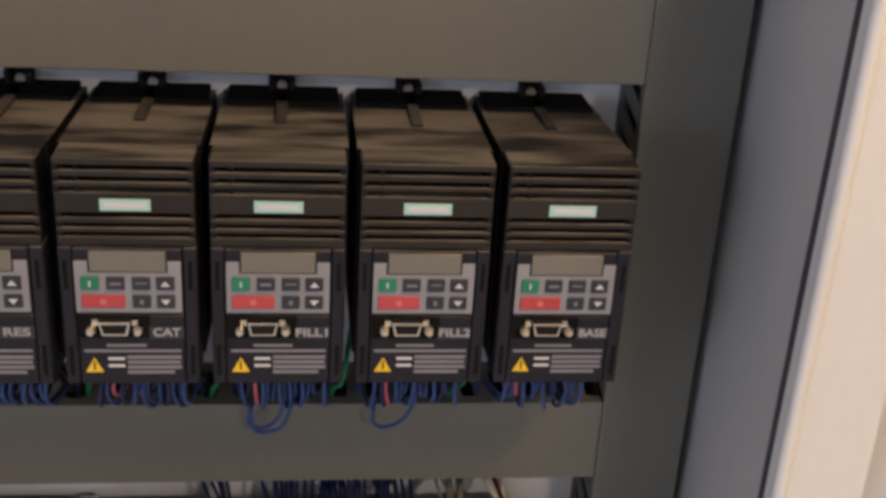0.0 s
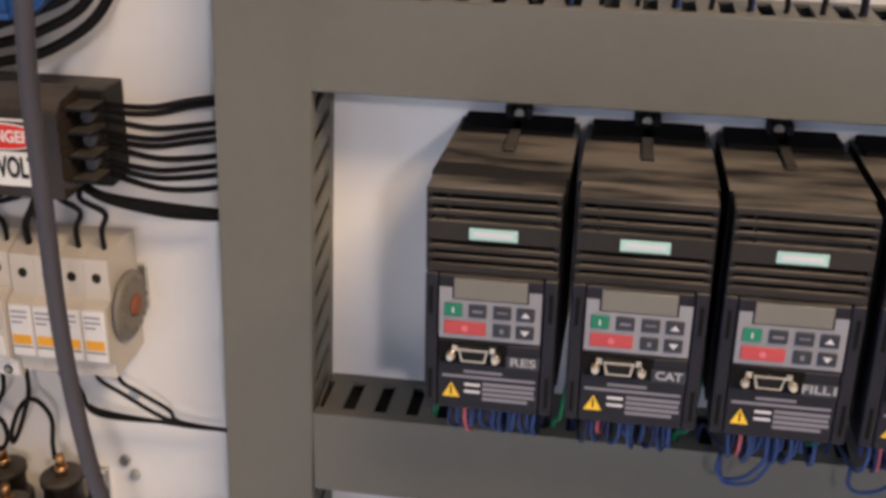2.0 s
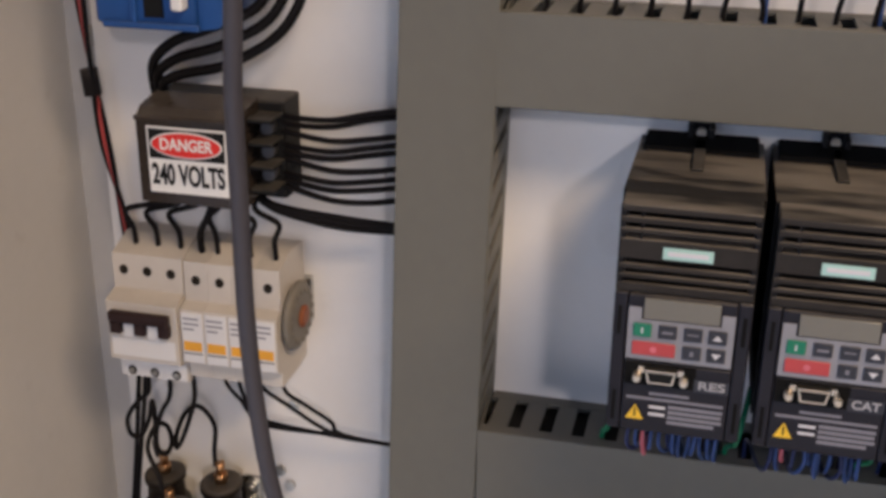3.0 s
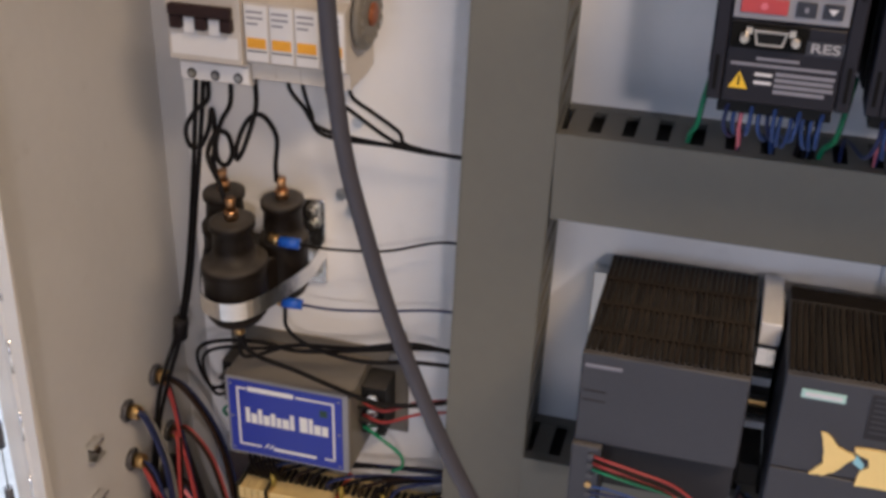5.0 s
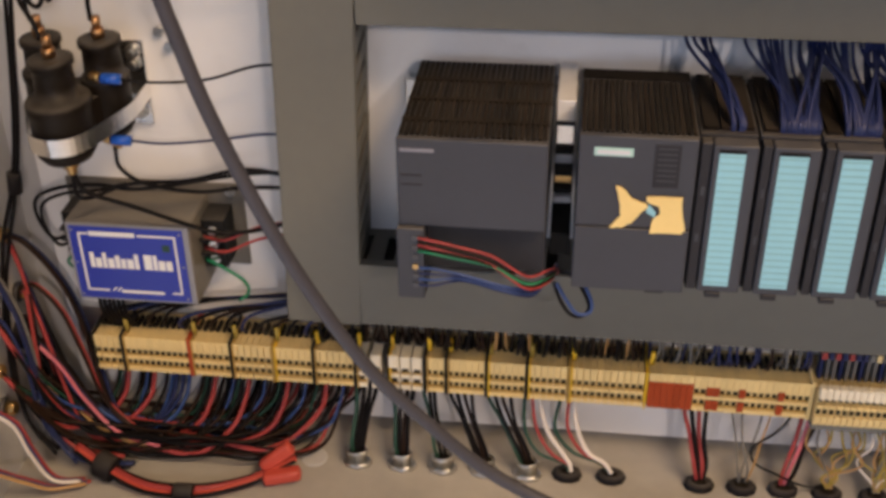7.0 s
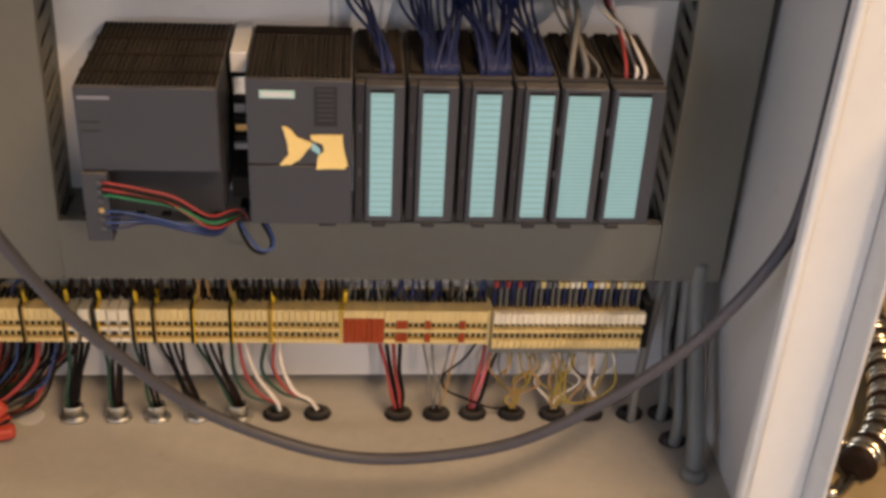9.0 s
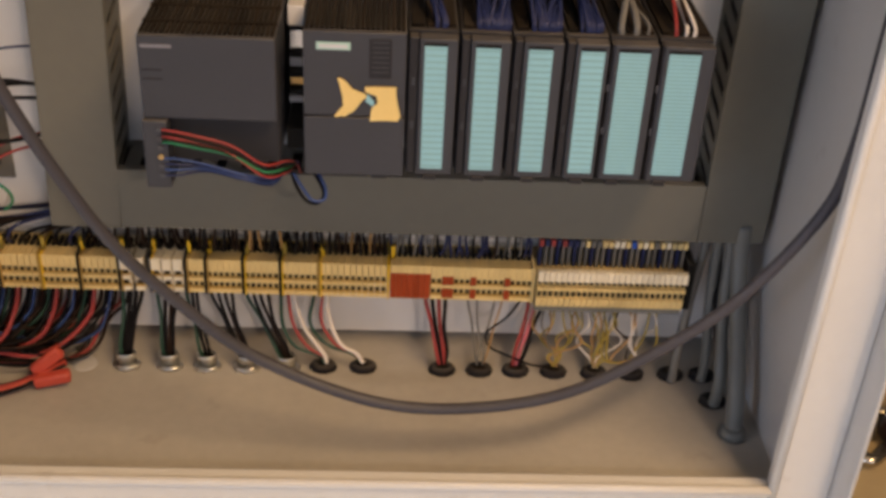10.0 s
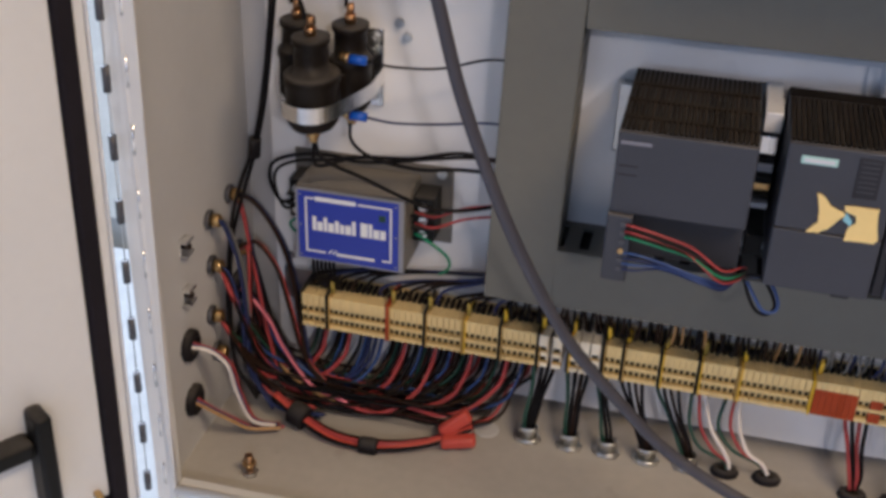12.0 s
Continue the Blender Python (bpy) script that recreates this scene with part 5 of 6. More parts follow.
box(bm, 0.0003, 0.0049, -0.060, -0.0552, 0.7960, 0.7995, 0.0004, 0)
box(bm, 0.0003, 0.0049, -0.058, -0.0552, 0.7800, 0.7870, 0.0004, 0)
box(bm, 0.0012, 0.0040, -0.0562, -0.0551, 0.8010, 0.8055, 0, 2)
box(bm, 0.0012, 0.0040, -0.0562, -0.0551, 0.7885, 0.7945, 0, 2)
me = bpy.data.meshes.new("terminal")
bm.to_mesh(me)
bm.free()
for m in (CREAM, CREAM_WHITE, HOLE):
    me.materials.append(m)
for k in range(26):
    ob = new("terminal", me)
    ob.parent = strip2
    ob.location = (0.1085 + k * 0.00530 - off2.x, -off2.y, -off2.z)
part("cable_tray", box(bmesh.new(), 0.108, 0.246, -0.054, -0.010, 0.770, 0.7755, 0.001), TUBE, strip2)
part("end_stop", box(bmesh.new(), 0.2470, 0.2545, -0.052, -0.0078, 0.774, 0.822, 0.001), BLACK, strip2)
# upper row of plug tops behind
tops = random.Random(11)
for k in range(26):
    xx = 0.1085 + k * 0.0053
    m = W_RED if k < 5 and k % 2 == 0 else (W_NAVY if k < 7 else tops.choice((CREAM, CREAM_WHITE, CREAM, W_GREY, CREAM)))
    if k == 16:
        m = BLUE_CRIMP
    part("plug_top", box(bmesh.new(), xx + 0.0006, xx + 0.0046, -0.046, -0.026, 0.8340, 0.8405, 0.0006), m, strip2)
    part("plug_stem", box(bmesh.new(), xx + 0.0014, xx + 0.0038, -0.040, -0.030, 0.8102, 0.8338), W_GREY if k % 3 else W_NAVY, strip2)

# ---- wires from the lower duct into the terminals ----
wr = random.Random(3)


def drop_wires(name, x0, x1, step, mats, label, r=0.0013):
    x = x0
    while x < x1:
        m = wr.choice(mats)
        lean = wr.uniform(-0.004, 0.004)
        y1 = wr.uniform(-0.046, -0.030)
        wire(name, [(x + lean, wr.uniform(-0.05, -0.03), 0.858), (x + lean * 0.6 + wr.uniform(-0.002, 0.002), y1 - 0.006, 0.838), (x, y1 - 0.002, 0.822), (x, -0.026, 0.811)], r, m, label, "wire", "wires between duct and terminals")
        x += step * wr.uniform(0.8, 1.2)


drop_wires("terminal_wire", -0.300, -0.030, 0.0046, [W_BLACK, W_BLACK, W_BROWN, W_BLACK, W_BROWN, W_TAN], "dark wire between duct and terminals", 0.0015)
drop_wires("terminal_wire", -0.026, 0.104, 0.0048, [W_NAVY, W_GREY, W_NAVY, W_BROWN, W_BLACK], "dark blue wire between duct and terminals")
for x in [m + 0.004 for m in MARKS[1:]]:
    bm = bmesh.new()
    cyl(bm, (x, -0.040, 0.815), (0, -0.1, 1), 0.0020, 0.013, 8)
    tagged(part("marker_sleeve", bm, YELLOW if round(x * 900) % 3 else W_YELLOW), "yellow marker sleeve on a terminal wire", "marker sleeve", "marker sleeves")
# dark bundle left of the upright duct, over the left terminals
for k in range(14):
    x = -0.497 + k * 0.0138
    wire("terminal_wire", [(x, -0.026, 0.811), (x + 0.001, -0.036, 0.823), (x + 0.010, -0.036 - 0.001 * (k % 4), 0.832 + 0.001 * (k % 5)), (x + 0.035, -0.030, 0.836 + 0.0015 * (k % 5)), (min(x + 0.075, -0.320), -0.028, 0.842 + 0.0015 * (k % 5)), (-0.30, -0.03, 0.856 + 0.001 * (k % 4))], 0.0016, (W_BLACK, W_NAVY, W_BLACK, W_BROWN)[k % 4], "dark wire bending towards the duct", "wire", "dark wires over the terminals")
for k in range(6):
    x = -0.490 + 0.004 * k
    wire("filter_tail", [(x, -0.045, 0.8545), (x + 0.001, -0.046, 0.840), (x + 0.002, -0.038, 0.824), (x + 0.002, -0.028, 0.811)], 0.0016, W_BLACK, "black wire from the filter to the terminals", "wire", "wires under the filter")

strip.rotation_euler.y = radians(0.35)
settle(about(-0.481, -0.503, 0.969), z=(1, 0.005))

# ---- wires over and under the drives ----
slots = [-0.2365 + 0.021 * k for k in range(1, 23)]
for k, x in enumerate(slots):
    lean = wr.uniform(-0.022, 0.022)
    wire("upper_wire", [(x, -0.036, 1.444), (x + 0.001, -0.037, 1.458), (x + lean * 0.5, -0.034, 1.490), (x + lean, -0.028, 1.54), (x + lean, -0.02, 1.62)], 0.0017, W_BLACK, "black wire rising out of the upper duct", "wire", "wires above the upper duct")
    if k in (6, 9, 11, 14, 17):
        wire("upper_wire", [(x + 0.003, -0.034, 1.444), (x + 0.003, -0.036, 1.462), (x + 0.004, -0.032, 1.50), (x + 0.004, -0.02, 1.62)], 0.0014, W_BLUE if k != 14 else W_NAVY, "blue wire rising out of the upper duct", "wire", "wires above the upper duct")
for d in range(5):
    cx = DX0 + (d - 2) * PITCH
    for k in range(13):
        x = cx - 0.024 + 0.0042 * k + wr.uniform(-0.001, 0.001)
        m = wr.choice((W_BLUE, W_BLUE, W_BLUE, W_NAVY, W_BLUE)) if k != 2 else W_PINK
        slot_x = min(slots, key=lambda s: abs(s - x - wr.uniform(-0.008, 0.008)))
        y0 = -0.112 + 0.003 * (k % 3)
        wire("control_wire", [(x, y0, 1.2245), (x + wr.uniform(-0.002, 0.002), y0 - 0.006, 1.210), (x + (slot_x - x) * 0.4, y0 + 0.012, 1.194 + wr.uniform(-0.006, 0.004)), (slot_x + wr.uniform(-0.002, 0.002), -0.052, 1.182), (slot_x, -0.040, 1.160)], 0.0013, m, "thin control wire from a drive into the duct", "wire", "control wires under the drives")
    wire("earth_wire", [(cx - 0.036, -0.060, 1.2245), (cx - 0.040, -0.075, 1.205), (cx - 0.042, -0.066, 1.186), (cx - 0.046, -0.048, 1.172), (cx - 0.048, -0.040, 1.158)], 0.0018, W_GREEN, "green earth wire beside a drive", "wire", "earth wires of the drives")
    for k in range(3):
        wire("motor_wire", [(cx + 0.012 + 0.007 * k, -0.055, 1.2165), (cx + 0.014 + 0.007 * k, -0.062, 1.20), (cx + 0.020 + 0.005 * k, -0.050, 1.180), (cx + 0.020 + 0.005 * k, -0.040, 1.158)], 0.0018, W_BLACK, "black motor wire under a drive", "wire", "motor wires under the drives")
    if d in (2, 3):
        for k in range(2 if d == 2 else 1):
            o = 0.004 * k
            wire("slack_wire", [(cx + 0.002 + o, -0.112, 1.2245), (cx + 0.003 + o, -0.102, 1.195), (cx - 0.004 + o, -0.088, 1.171 - o), (cx - 0.015, -0.078, 1.160 - o * 0.7), (cx - 0.021 + o * 0.5, -0.074, 1.163), (cx - 0.019, -0.066, 1.171), (cx - 0.016, -0.045, 1.160)], 0.0013, W_BLUE, "slack blue wire hanging over the duct cover", "wire", "slack control wires")

settle(DRIVE_X, z=DRIVE_Z)

# ---- wires at the controller ----
for k, (m, za, zb) in enumerate(((W_RED, 0.991, 0.957), (W_BROWN, 0.9880, 0.952), (W_RED, 0.9855, 0.947), (W_BROWN, 0.9835, 0.949), (W_GREEN, 0.981, 0.951))):
    w = 0.0015 * (k % 2)
    wire("supply_wire", [(-0.189, -0.1425, za), (-0.181, -0.146, za + 0.001), (-0.163, -0.145 - w, za * 0.9 + zb * 0.1 + w), (-0.139, -0.141, za * 0.52 + zb * 0.48 + 0.004), (-0.116, -0.136 + w, zb + 0.004 - w), (-0.101, -0.115, zb - 0.003), (-0.096, -0.09, 0.938), (-0.096, -0.04, 0.90)], 0.00095, m, "coloured wire from the power supply", "wire", "power supply wires")
for k in range(4):
    wire("supply_wire", [(-0.189, -0.1420, 0.967 - 0.0045 * k), (-0.179, -0.142, 0.967 - 0.0045 * k), (-0.159, -0.140 + 0.002 * k, 0.962 - 0.003 * k), (-0.130, -0.138, 0.953 - 0.0015 * k), (-0.112, -0.124, 0.943 - 0.0018 * k), (-0.101, -0.105, 0.940 + 0.001 * k), (-0.097, -0.07, 0.930), (-0.097, -0.04, 0.90)], 0.0010, (W_BLUE, W_NAVY)[k % 2], "dark blue wire from the power supply", "wire", "power supply wires")
wire("loop_lead", [(-0.096, -0.118, 0.945), (-0.089, -0.124, 0.936), (-0.081, -0.126, 0.926), (-0.072, -0.124, 0.926), (-0.0715, -0.120, 0.934), (-0.080, -0.105, 0.941), (-0.09, -0.05, 0.91)], 0.0013, W_BLUE, "small blue wire loop under the controller")
wire("loop_lead", [(-0.098, -0.115, 0.944), (-0.093, -0.122, 0.934), (-0.086, -0.124, 0.924), (-0.077, -0.122, 0.921), (-0.073, -0.118, 0.929), (-0.084, -0.10, 0.939), (-0.095, -0.05, 0.91)], 0.0013, W_BLACK, "small black wire loop under the controller")

settle()


def bundle(xm, xt, n, mats, r=0.0013, spread=0.008):
    """Wires from the top of a module, up and back into the duct above."""
    for k in range(n):
        o = (k / max(n - 1, 1) - 0.5) * spread + wr.uniform(-0.0015, 0.0015)
        e = wr.uniform(-0.5, 0.5) * spread * 1.8
        j, h = wr.uniform(-0.005, 0.005), wr.uniform(-0.004, 0.009)
        wire("module_wire", [(xm + o, -0.128, 1.070), (xm + o * 1.1, -0.125, 1.079), (xm + (xt - xm) * 0.35 + o * 0.5 + e * 0.4, -0.100 + j, 1.087 + h), (xm + (xt - xm) * 0.75 + e, -0.064 + j, 1.091 + h * 0.7), (xt + e * 1.2, -0.045, 1.099), (xt + e * 1.2, -0.038, 1.112)], r * wr.uniform(0.85, 1.1), wr.choice(mats), "wire from a module up into the duct", "wire", "wires above the modules")


bundle(0.012, -0.009, 8, [W_NAVY])
bundle(0.047, 0.035, 9, [W_NAVY, W_NAVY, W_NAVY], spread=0.012)
bundle(0.056, 0.062, 9, [W_NAVY, W_NAVY, W_NAVY], spread=0.012)
bundle(0.085, 0.078, 9, [W_NAVY, W_NAVY, W_NAVY], spread=0.012)
bundle(0.094, 0.098, 9, [W_NAVY, W_NAVY, W_NAVY], spread=0.012)
bundle(0.122, 0.110, 9, [W_NAVY, W_NAVY, W_NAVY], spread=0.014)
bundle(0.150, 0.150, 2, [W_GREY], 0.0024, 0.008)
bundle(0.158, 0.140, 2, [W_TAN, W_GREY], 0.0012)
bundle(0.188, 0.182, 2, [W_WHITE, W_RED], 0.0015, 0.006)
bundle(0.194, 0.180, 2, [W_WHITE, W_BROWN], 0.0015, 0.005)

settle(y=(1, 0.0125), z=(1, -0.0055))

# ---- cable entries in the bottom plate ----
GL = [-0.2650, -0.2260, -0.1910, -0.1550, -0.1180]
GR = [(-0.0840, -0.065), (-0.0470, -0.064), (0.0270, -0.066), (0.0620, -0.066), (0.0960, -0.065), (0.1320, -0.066), (0.1700, -0.067), (0.2050, -0.067), (0.2430, -0.067), (0.2730, -0.067), (0.2750, -0.118)]
for x in GL:
    g = thing("conduit_connector", (x, -0.068, ZB), "zinc conduit connector in the bottom plate", "conduit connector", "row of conduit connectors")
    bm = bmesh.new()
    lathe(bm, (x, -0.068, ZB), (0, 0, 1), [(0.0128, 0), (0.0128, 0.0035), (0.0112, 0.0042)], 8)
    part("locknut", bm, STEEL, g)
    bm = bmesh.new()
    lathe(bm, (x, -0.068, ZB + 0.0043), (0, 0, 1), [(0.0090, 0), (0.0090, 0.008), (0.0096, 0.009), (0.0096, 0.0115), (0.0080, 0.012), (0.0074, 0.009)], 18)
    part("throat", bm, STEEL, g)
    bm = bmesh.new()
    cyl(bm, (x, -0.068, ZB + 0.0132), (0, 0, 1), 0.0070, 0.0006, 14)
    part("opening", bm, HOLE, g)


def grommet(x, y, z, axis, r):
    g = thing("grommet", (x, y, z), "black rubber cable grommet in the sheet metal", "grommet", "black grommets")
    bm = bmesh.new()
    lathe(bm, (x, y, z), axis, [(r, 0), (r * 1.04, 0.002), (r * 0.96, 0.0055), (r * 0.75, 0.0075), (r * 0.55, 0.0072), (r * 0.5, 0.004)], 10)
    part("ring", bm, RUBBER, g)
    bm = bmesh.new()
    lathe(bm, (x, y, z), axis, [(r * 0.49, 0), (r * 0.49, 0.0045)], 10)
    part("throat", bm, HOLE, g)


for x, y in GR:
    grommet(x, y, ZB, (0, 0, 1), 0.0125)


def down_wires(xts, xg, yg, mats, label, r=0.0017, top=0.777, bow=0.006):
    for k, xt in enumerate(xts):
        m = mats[k % len(mats)]
        o = (k / max(len(xts) - 1, 1) - 0.5) * 0.007
        wire("field_wire", [(xt, -0.036, top + 0.003), (xt + 0.0005, -0.042, top - 0.010), (xt + (xg - xt) * 0.35, -0.050 - bow * (k % 2), top - 0.030), (xg + (xt - xg) * 0.18 + o, yg, top - 0.052), (xg + o * 0.8, yg + 0.001 * k, ZB + 0.008)], r, m, label, "wire", "field wires under the terminals")


BK = [W_BLACK, W_BLACK, W_BROWN, W_BLACK]
down_wires([-0.267, -0.260, -0.255, -0.250], GL[0], -0.068, [W_DKGREEN, W_BLACK, W_BLACK, W_BLACK], "black wire from terminals to a connector", 0.0020)
down_wires([-0.236, -0.229, -0.223, -0.218], GL[1], -0.068, [W_DKGREEN, W_BLACK, W_BROWN, W_BLACK], "black wire from terminals to a connector", 0.0019)
down_wires([-0.209, -0.204, -0.200], GL[2], -0.068, [W_DKGREEN, W_BLACK, W_BLACK], "black wire from terminals to a connector")
down_wires([-0.186, -0.180, -0.174, -0.168], GL[3], -0.068, BK, "black wire from terminals to a connector")
down_wires([-0.154, -0.148, -0.142, -0.135], GL[4], -0.068, [W_DKGREEN, W_BLACK, W_BROWN, W_BLACK], "black wire from terminals to a connector")
for k, (xt, m, r) in enumerate(((-0.123, W_DKGREEN, 0.0017), (-0.116, W_RED, 0.0016), (-0.110, W_WHITE, 0.0021))):
    wire("field_wire", [(xt, -0.036, 0.780), (xt, -0.044, 0.765), (xt + 0.002 + 0.003 * k, -0.055, 0.742), (xt + 0.014 + 0.004 * k, -0.066, 0.725), (-0.0865 + 0.002 * k, -0.068, 0.716), (-0.083 + 0.001 * k, -0.068, 0.708)], r, m, "curved wire from terminals to a grommet", "wire", "field wires under the terminals")
for k, (xt, m, r) in enumerate(((-0.090, W_DKGREEN, 0.0017), (-0.082, W_RED, 0.0016), (-0.077, W_WHITE, 0.0021))):
    wire("field_wire", [(xt, -0.036, 0.780), (xt - 0.004, -0.044, 0.765), (xt - 0.006 + 0.003 * k, -0.055, 0.745), (xt + 0.010, -0.064, 0.727), (-0.058 + 0.002 * k, -0.067, 0.7195), (-0.047, -0.068, 0.709)], r, m, "curved wire from terminals to a grommet", "wire", "field wires under the terminals")
down_wires([0.009, 0.015, 0.021, 0.027], GR[2][0], -0.066, [W_RED, W_BLACK, W_RED, W_BLACK], "red or black wire down to a grommet", 0.0019)
down_wires([0.048, 0.056], GR[3][0], -0.066, [W_GREY, W_GREY], "thin grey wire down to a grommet", 0.0010)
down_wires([0.072, 0.079], GR[3][0], -0.066, [W_GREY, W_TAN], "thin grey wire down to a grommet", 0.0009)
down_wires([0.104, 0.110, 0.118], GR[4][0], -0.065, [W_RED, W_PINK, W_BLACK], "red or black wire down to a grommet", 0.0019)
wire("field_wire", [(0.100, -0.040, 0.775), (0.085, -0.052, 0.757), (0.067, -0.058, 0.742), (0.070, -0.062, 0.728), (0.088, -0.066, 0.720), (0.110, -0.070, 0.712), (0.130, -0.066, 0.708)], 0.0012, W_BLACK, "black wire that bows out above the grommets")
for g in range(5, 8):
    xg, yg = GR[g]
    for k in range(9):
        xt = xg - 0.018 + 0.0045 * k + wr.uniform(-0.003, 0.003)
        m = wr.choice((W_YELLOW, W_TAN, W_GREY, W_NAVY, W_TAN, W_YELLOW, W_BROWN, W_WHITE))
        wire("sensor_wire", [(xt, -0.044, 0.772), (xt + wr.uniform(-0.008, 0.008), -0.060, 0.754), (xt + wr.uniform(-0.012, 0.012), -0.056 - 0.006 * (k % 3), 0.737), (xg + wr.uniform(-0.008, 0.008), yg - 0.002, 0.722), (xg + wr.uniform(-0.003, 0.003), yg, 0.708)], 0.0010, m, "thin coloured sensor wire", "wire", "thin sensor wires")
for k, (xt, m) in enumerate(((0.168, W_YELLOW), (0.172, W_YELLOW), (0.196, W_TAN))):
    wire("sensor_wire", [(xt, -0.046, 0.772), (xt + 0.006, -0.062, 0.748), (0.176 + 0.004 * k, -0.070, 0.722), (0.190, -0.076, 0.720), (0.212, -0.074, 0.726), (0.206, -0.068, 0.712)], 0.0012, m, "bright yellow wire bent over the grommets", "wire", "thin sensor wires")

settle((1, 0.005), (0.74, 0))

# grey conduits in the right-hand corner
for x0, y0, x1, y1, r, m in ((0.262, -0.030, 0.246, -0.064, 0.0042, W_GREY), (0.271, -0.036, 0.274, -0.062, 0.0046, TUBE), (0.281, -0.042, 0.279, -0.096, 0.0055, TUBE), (0.276, -0.022, 0.2785, -0.094, 0.0036, W_BLACK)):
    wire("corner_cable", [(x0, y0, 0.875), (x0 + 0.001, y0 - 0.004, 0.845), (x0 + (x1 - x0) * 0.4, y0 + (y1 - y0) * 0.4, 0.790), (x1, y1, 0.735), (x1, y1, 0.706)], r, m, "grey cable running down in the corner", "cable", "cables in the corner")
bm = bmesh.new()
sweep(bm, [(0.2885, -0.050, 0.870), (0.2885, -0.055, 0.840), (0.290, -0.085, 0.780), (0.289, -0.118, 0.735), (0.2885, -0.132, 0.7005)], 0.0078, 14, 6)
tube = tagged(part("corner_conduit", bm, TUBE), "grey plastic conduit down to the bottom plate", "conduit")
bm = bmesh.new()
lathe(bm, (0.2885, -0.1315, ZB), (0, 0, 1), [(0.0125, 0), (0.0125, 0.003), (0.0105, 0.008), (0.0082, 0.009)], 14)
part("collar", bm, TUBE, tube)

# knockout cap, bolt
bm = bmesh.new()
lathe(bm, (-0.2990, -0.048, ZB), (0, 0, 1), [(0.0118, 0), (0.0118, 0.0006), (0.0105, 0.0010)], 20)
tagged(part("knockout", bm, PAINT), "pale knockout disc in the bottom plate", "knockout")
bolt = thing("ground_bolt", (-0.489, -0.166, ZB), "small upright bolt with nuts on the bottom plate", "bolt")
bm = bmesh.new()
cyl(bm, (-0.489, -0.166, ZB), (0, 0, 1), 0.0075, 0.004, 6)
part("nut", bm, STEEL, bolt)
bm = bmesh.new()
cyl(bm, (-0.489, -0.166, ZB + 0.0041), (0, 0, 1), 0.0035, 0.017, 10)
part("shank", bm, COPPER, bolt)
bm = bmesh.new()
cyl(bm, (-0.489, -0.166, ZB + 0.010), (0, 0, 1), 0.0062, 0.004, 6)
part("nut", bm, BRASS, bolt)

settle()

# ---- fittings in the side wall ----
for y, z in ((-0.135, 0.907), (-0.138, 0.861)):
    c = thing("wall_clip", (XL, y, z), "small steel spring clip on the side wall", "clip", "clips on the side wall")
    bm = bmesh.new()
    box(bm, XL, XL + 0.0015, y - 0.006, y + 0.006, z - 0.008, z + 0.008, 0.0004)
    part("plate", bm, STRAP, c)
    for s in (-1, 1):
        bm = bmesh.new()
        box(bm, XL + 0.0016, XL + 0.008, y - 0.0065 - 0.001, y + 0.0065, z + s * 0.0065 - 0.0012, z + s * 0.0065 + 0.0012, 0.0004)
        part("prong", bm, STEEL if s < 0 else STRAP, c)
    bm = bmesh.new()
    cyl(bm, (XL + 0.0016, y, z), (1, 0, 0), 0.0028, 0.006, 8)
    part("pin", bm, W_BROWN, c)
for y, z in ((-0.142, 0.811), (-0.144, 0.753), (-0.036, 0.809), (-0.028, 0.756)):
    grommet(XL, y, z, (1, 0, 0), 0.0150)
for y, z in ((-0.084, 0.905), (-0.086, 0.860), (-0.094, 0.812), (-0.039, 0.908), (-0.027, 0.844), (-0.090, 0.770)):
    b = thing("brass_bushing", (XL, y, z), "brass cable bushing in the side wall", "bushing", "brass bushings in the side wall")
    bm = bmesh.new()
    lathe(bm, (XL, y, z), (1, 0, 0), [(0.0090, 0), (0.0090, 0.003), (0.0080, 0.0038)], 8)
    part("locknut", bm, DARK_STEEL, b)
    bm = bmesh.new()
    lathe(bm, (XL + 0.0039, y, z), (1, 0, 0), [(0.0060, 0), (0.0060, 0.007), (0.0045, 0.0085), (0.0035, 0.006)], 14)
    part("neck", bm, BRASS, b)

settle()

# ---- harness at the lower left ----
hr = random.Random(21)
WALL_X = -0.577
entries = [(-0.050, 0.809), (-0.042, 0.756), (-0.041, 0.844), (-0.100, 0.860), (-0.053, 0.908), (-0.108, 0.812)]


def field_wire(xt, yt, mat, r, depth):
    """From a terminal down into the bundle, along it and up to an entry in the side wall."""
    y, z = hr.choice(entries)
    by, bz = -0.052 - 0.030 * depth + hr.uniform(-0.006, 0.006), 0.716 + hr.uniform(-0.006, 0.014)
    sweep_x = xt - hr.uniform(0.014, 0.026)
    pts = [(xt, yt + 0.008, 0.7785), (xt - 0.0005, yt, 0.764), (xt - 0.005, yt - 0.006, 0.747), (sweep_x, (yt + by) / 2 - 0.004, 0.729)]
    x = sweep_x - 0.030
    while x > WALL_X + 0.062:
        pts.append((x, by + hr.uniform(-0.004, 0.004), bz + hr.uniform(-0.003, 0.004)))
        x -= 0.040
    pts += [(WALL_X + 0.040, by * 0.6 + y * 0.4, bz * 0.8 + z * 0.2 + 0.004), (WALL_X + 0.020, y * 0.9 + by * 0.1, z * 0.75 + bz * 0.25), (WALL_X + 0.010, y, z - 0.003), (WALL_X + 0.002, y, z)]
    wire("field_wire", pts, r, mat, "coloured wire from the side wall to the terminals", "wire", "harness at the lower left")


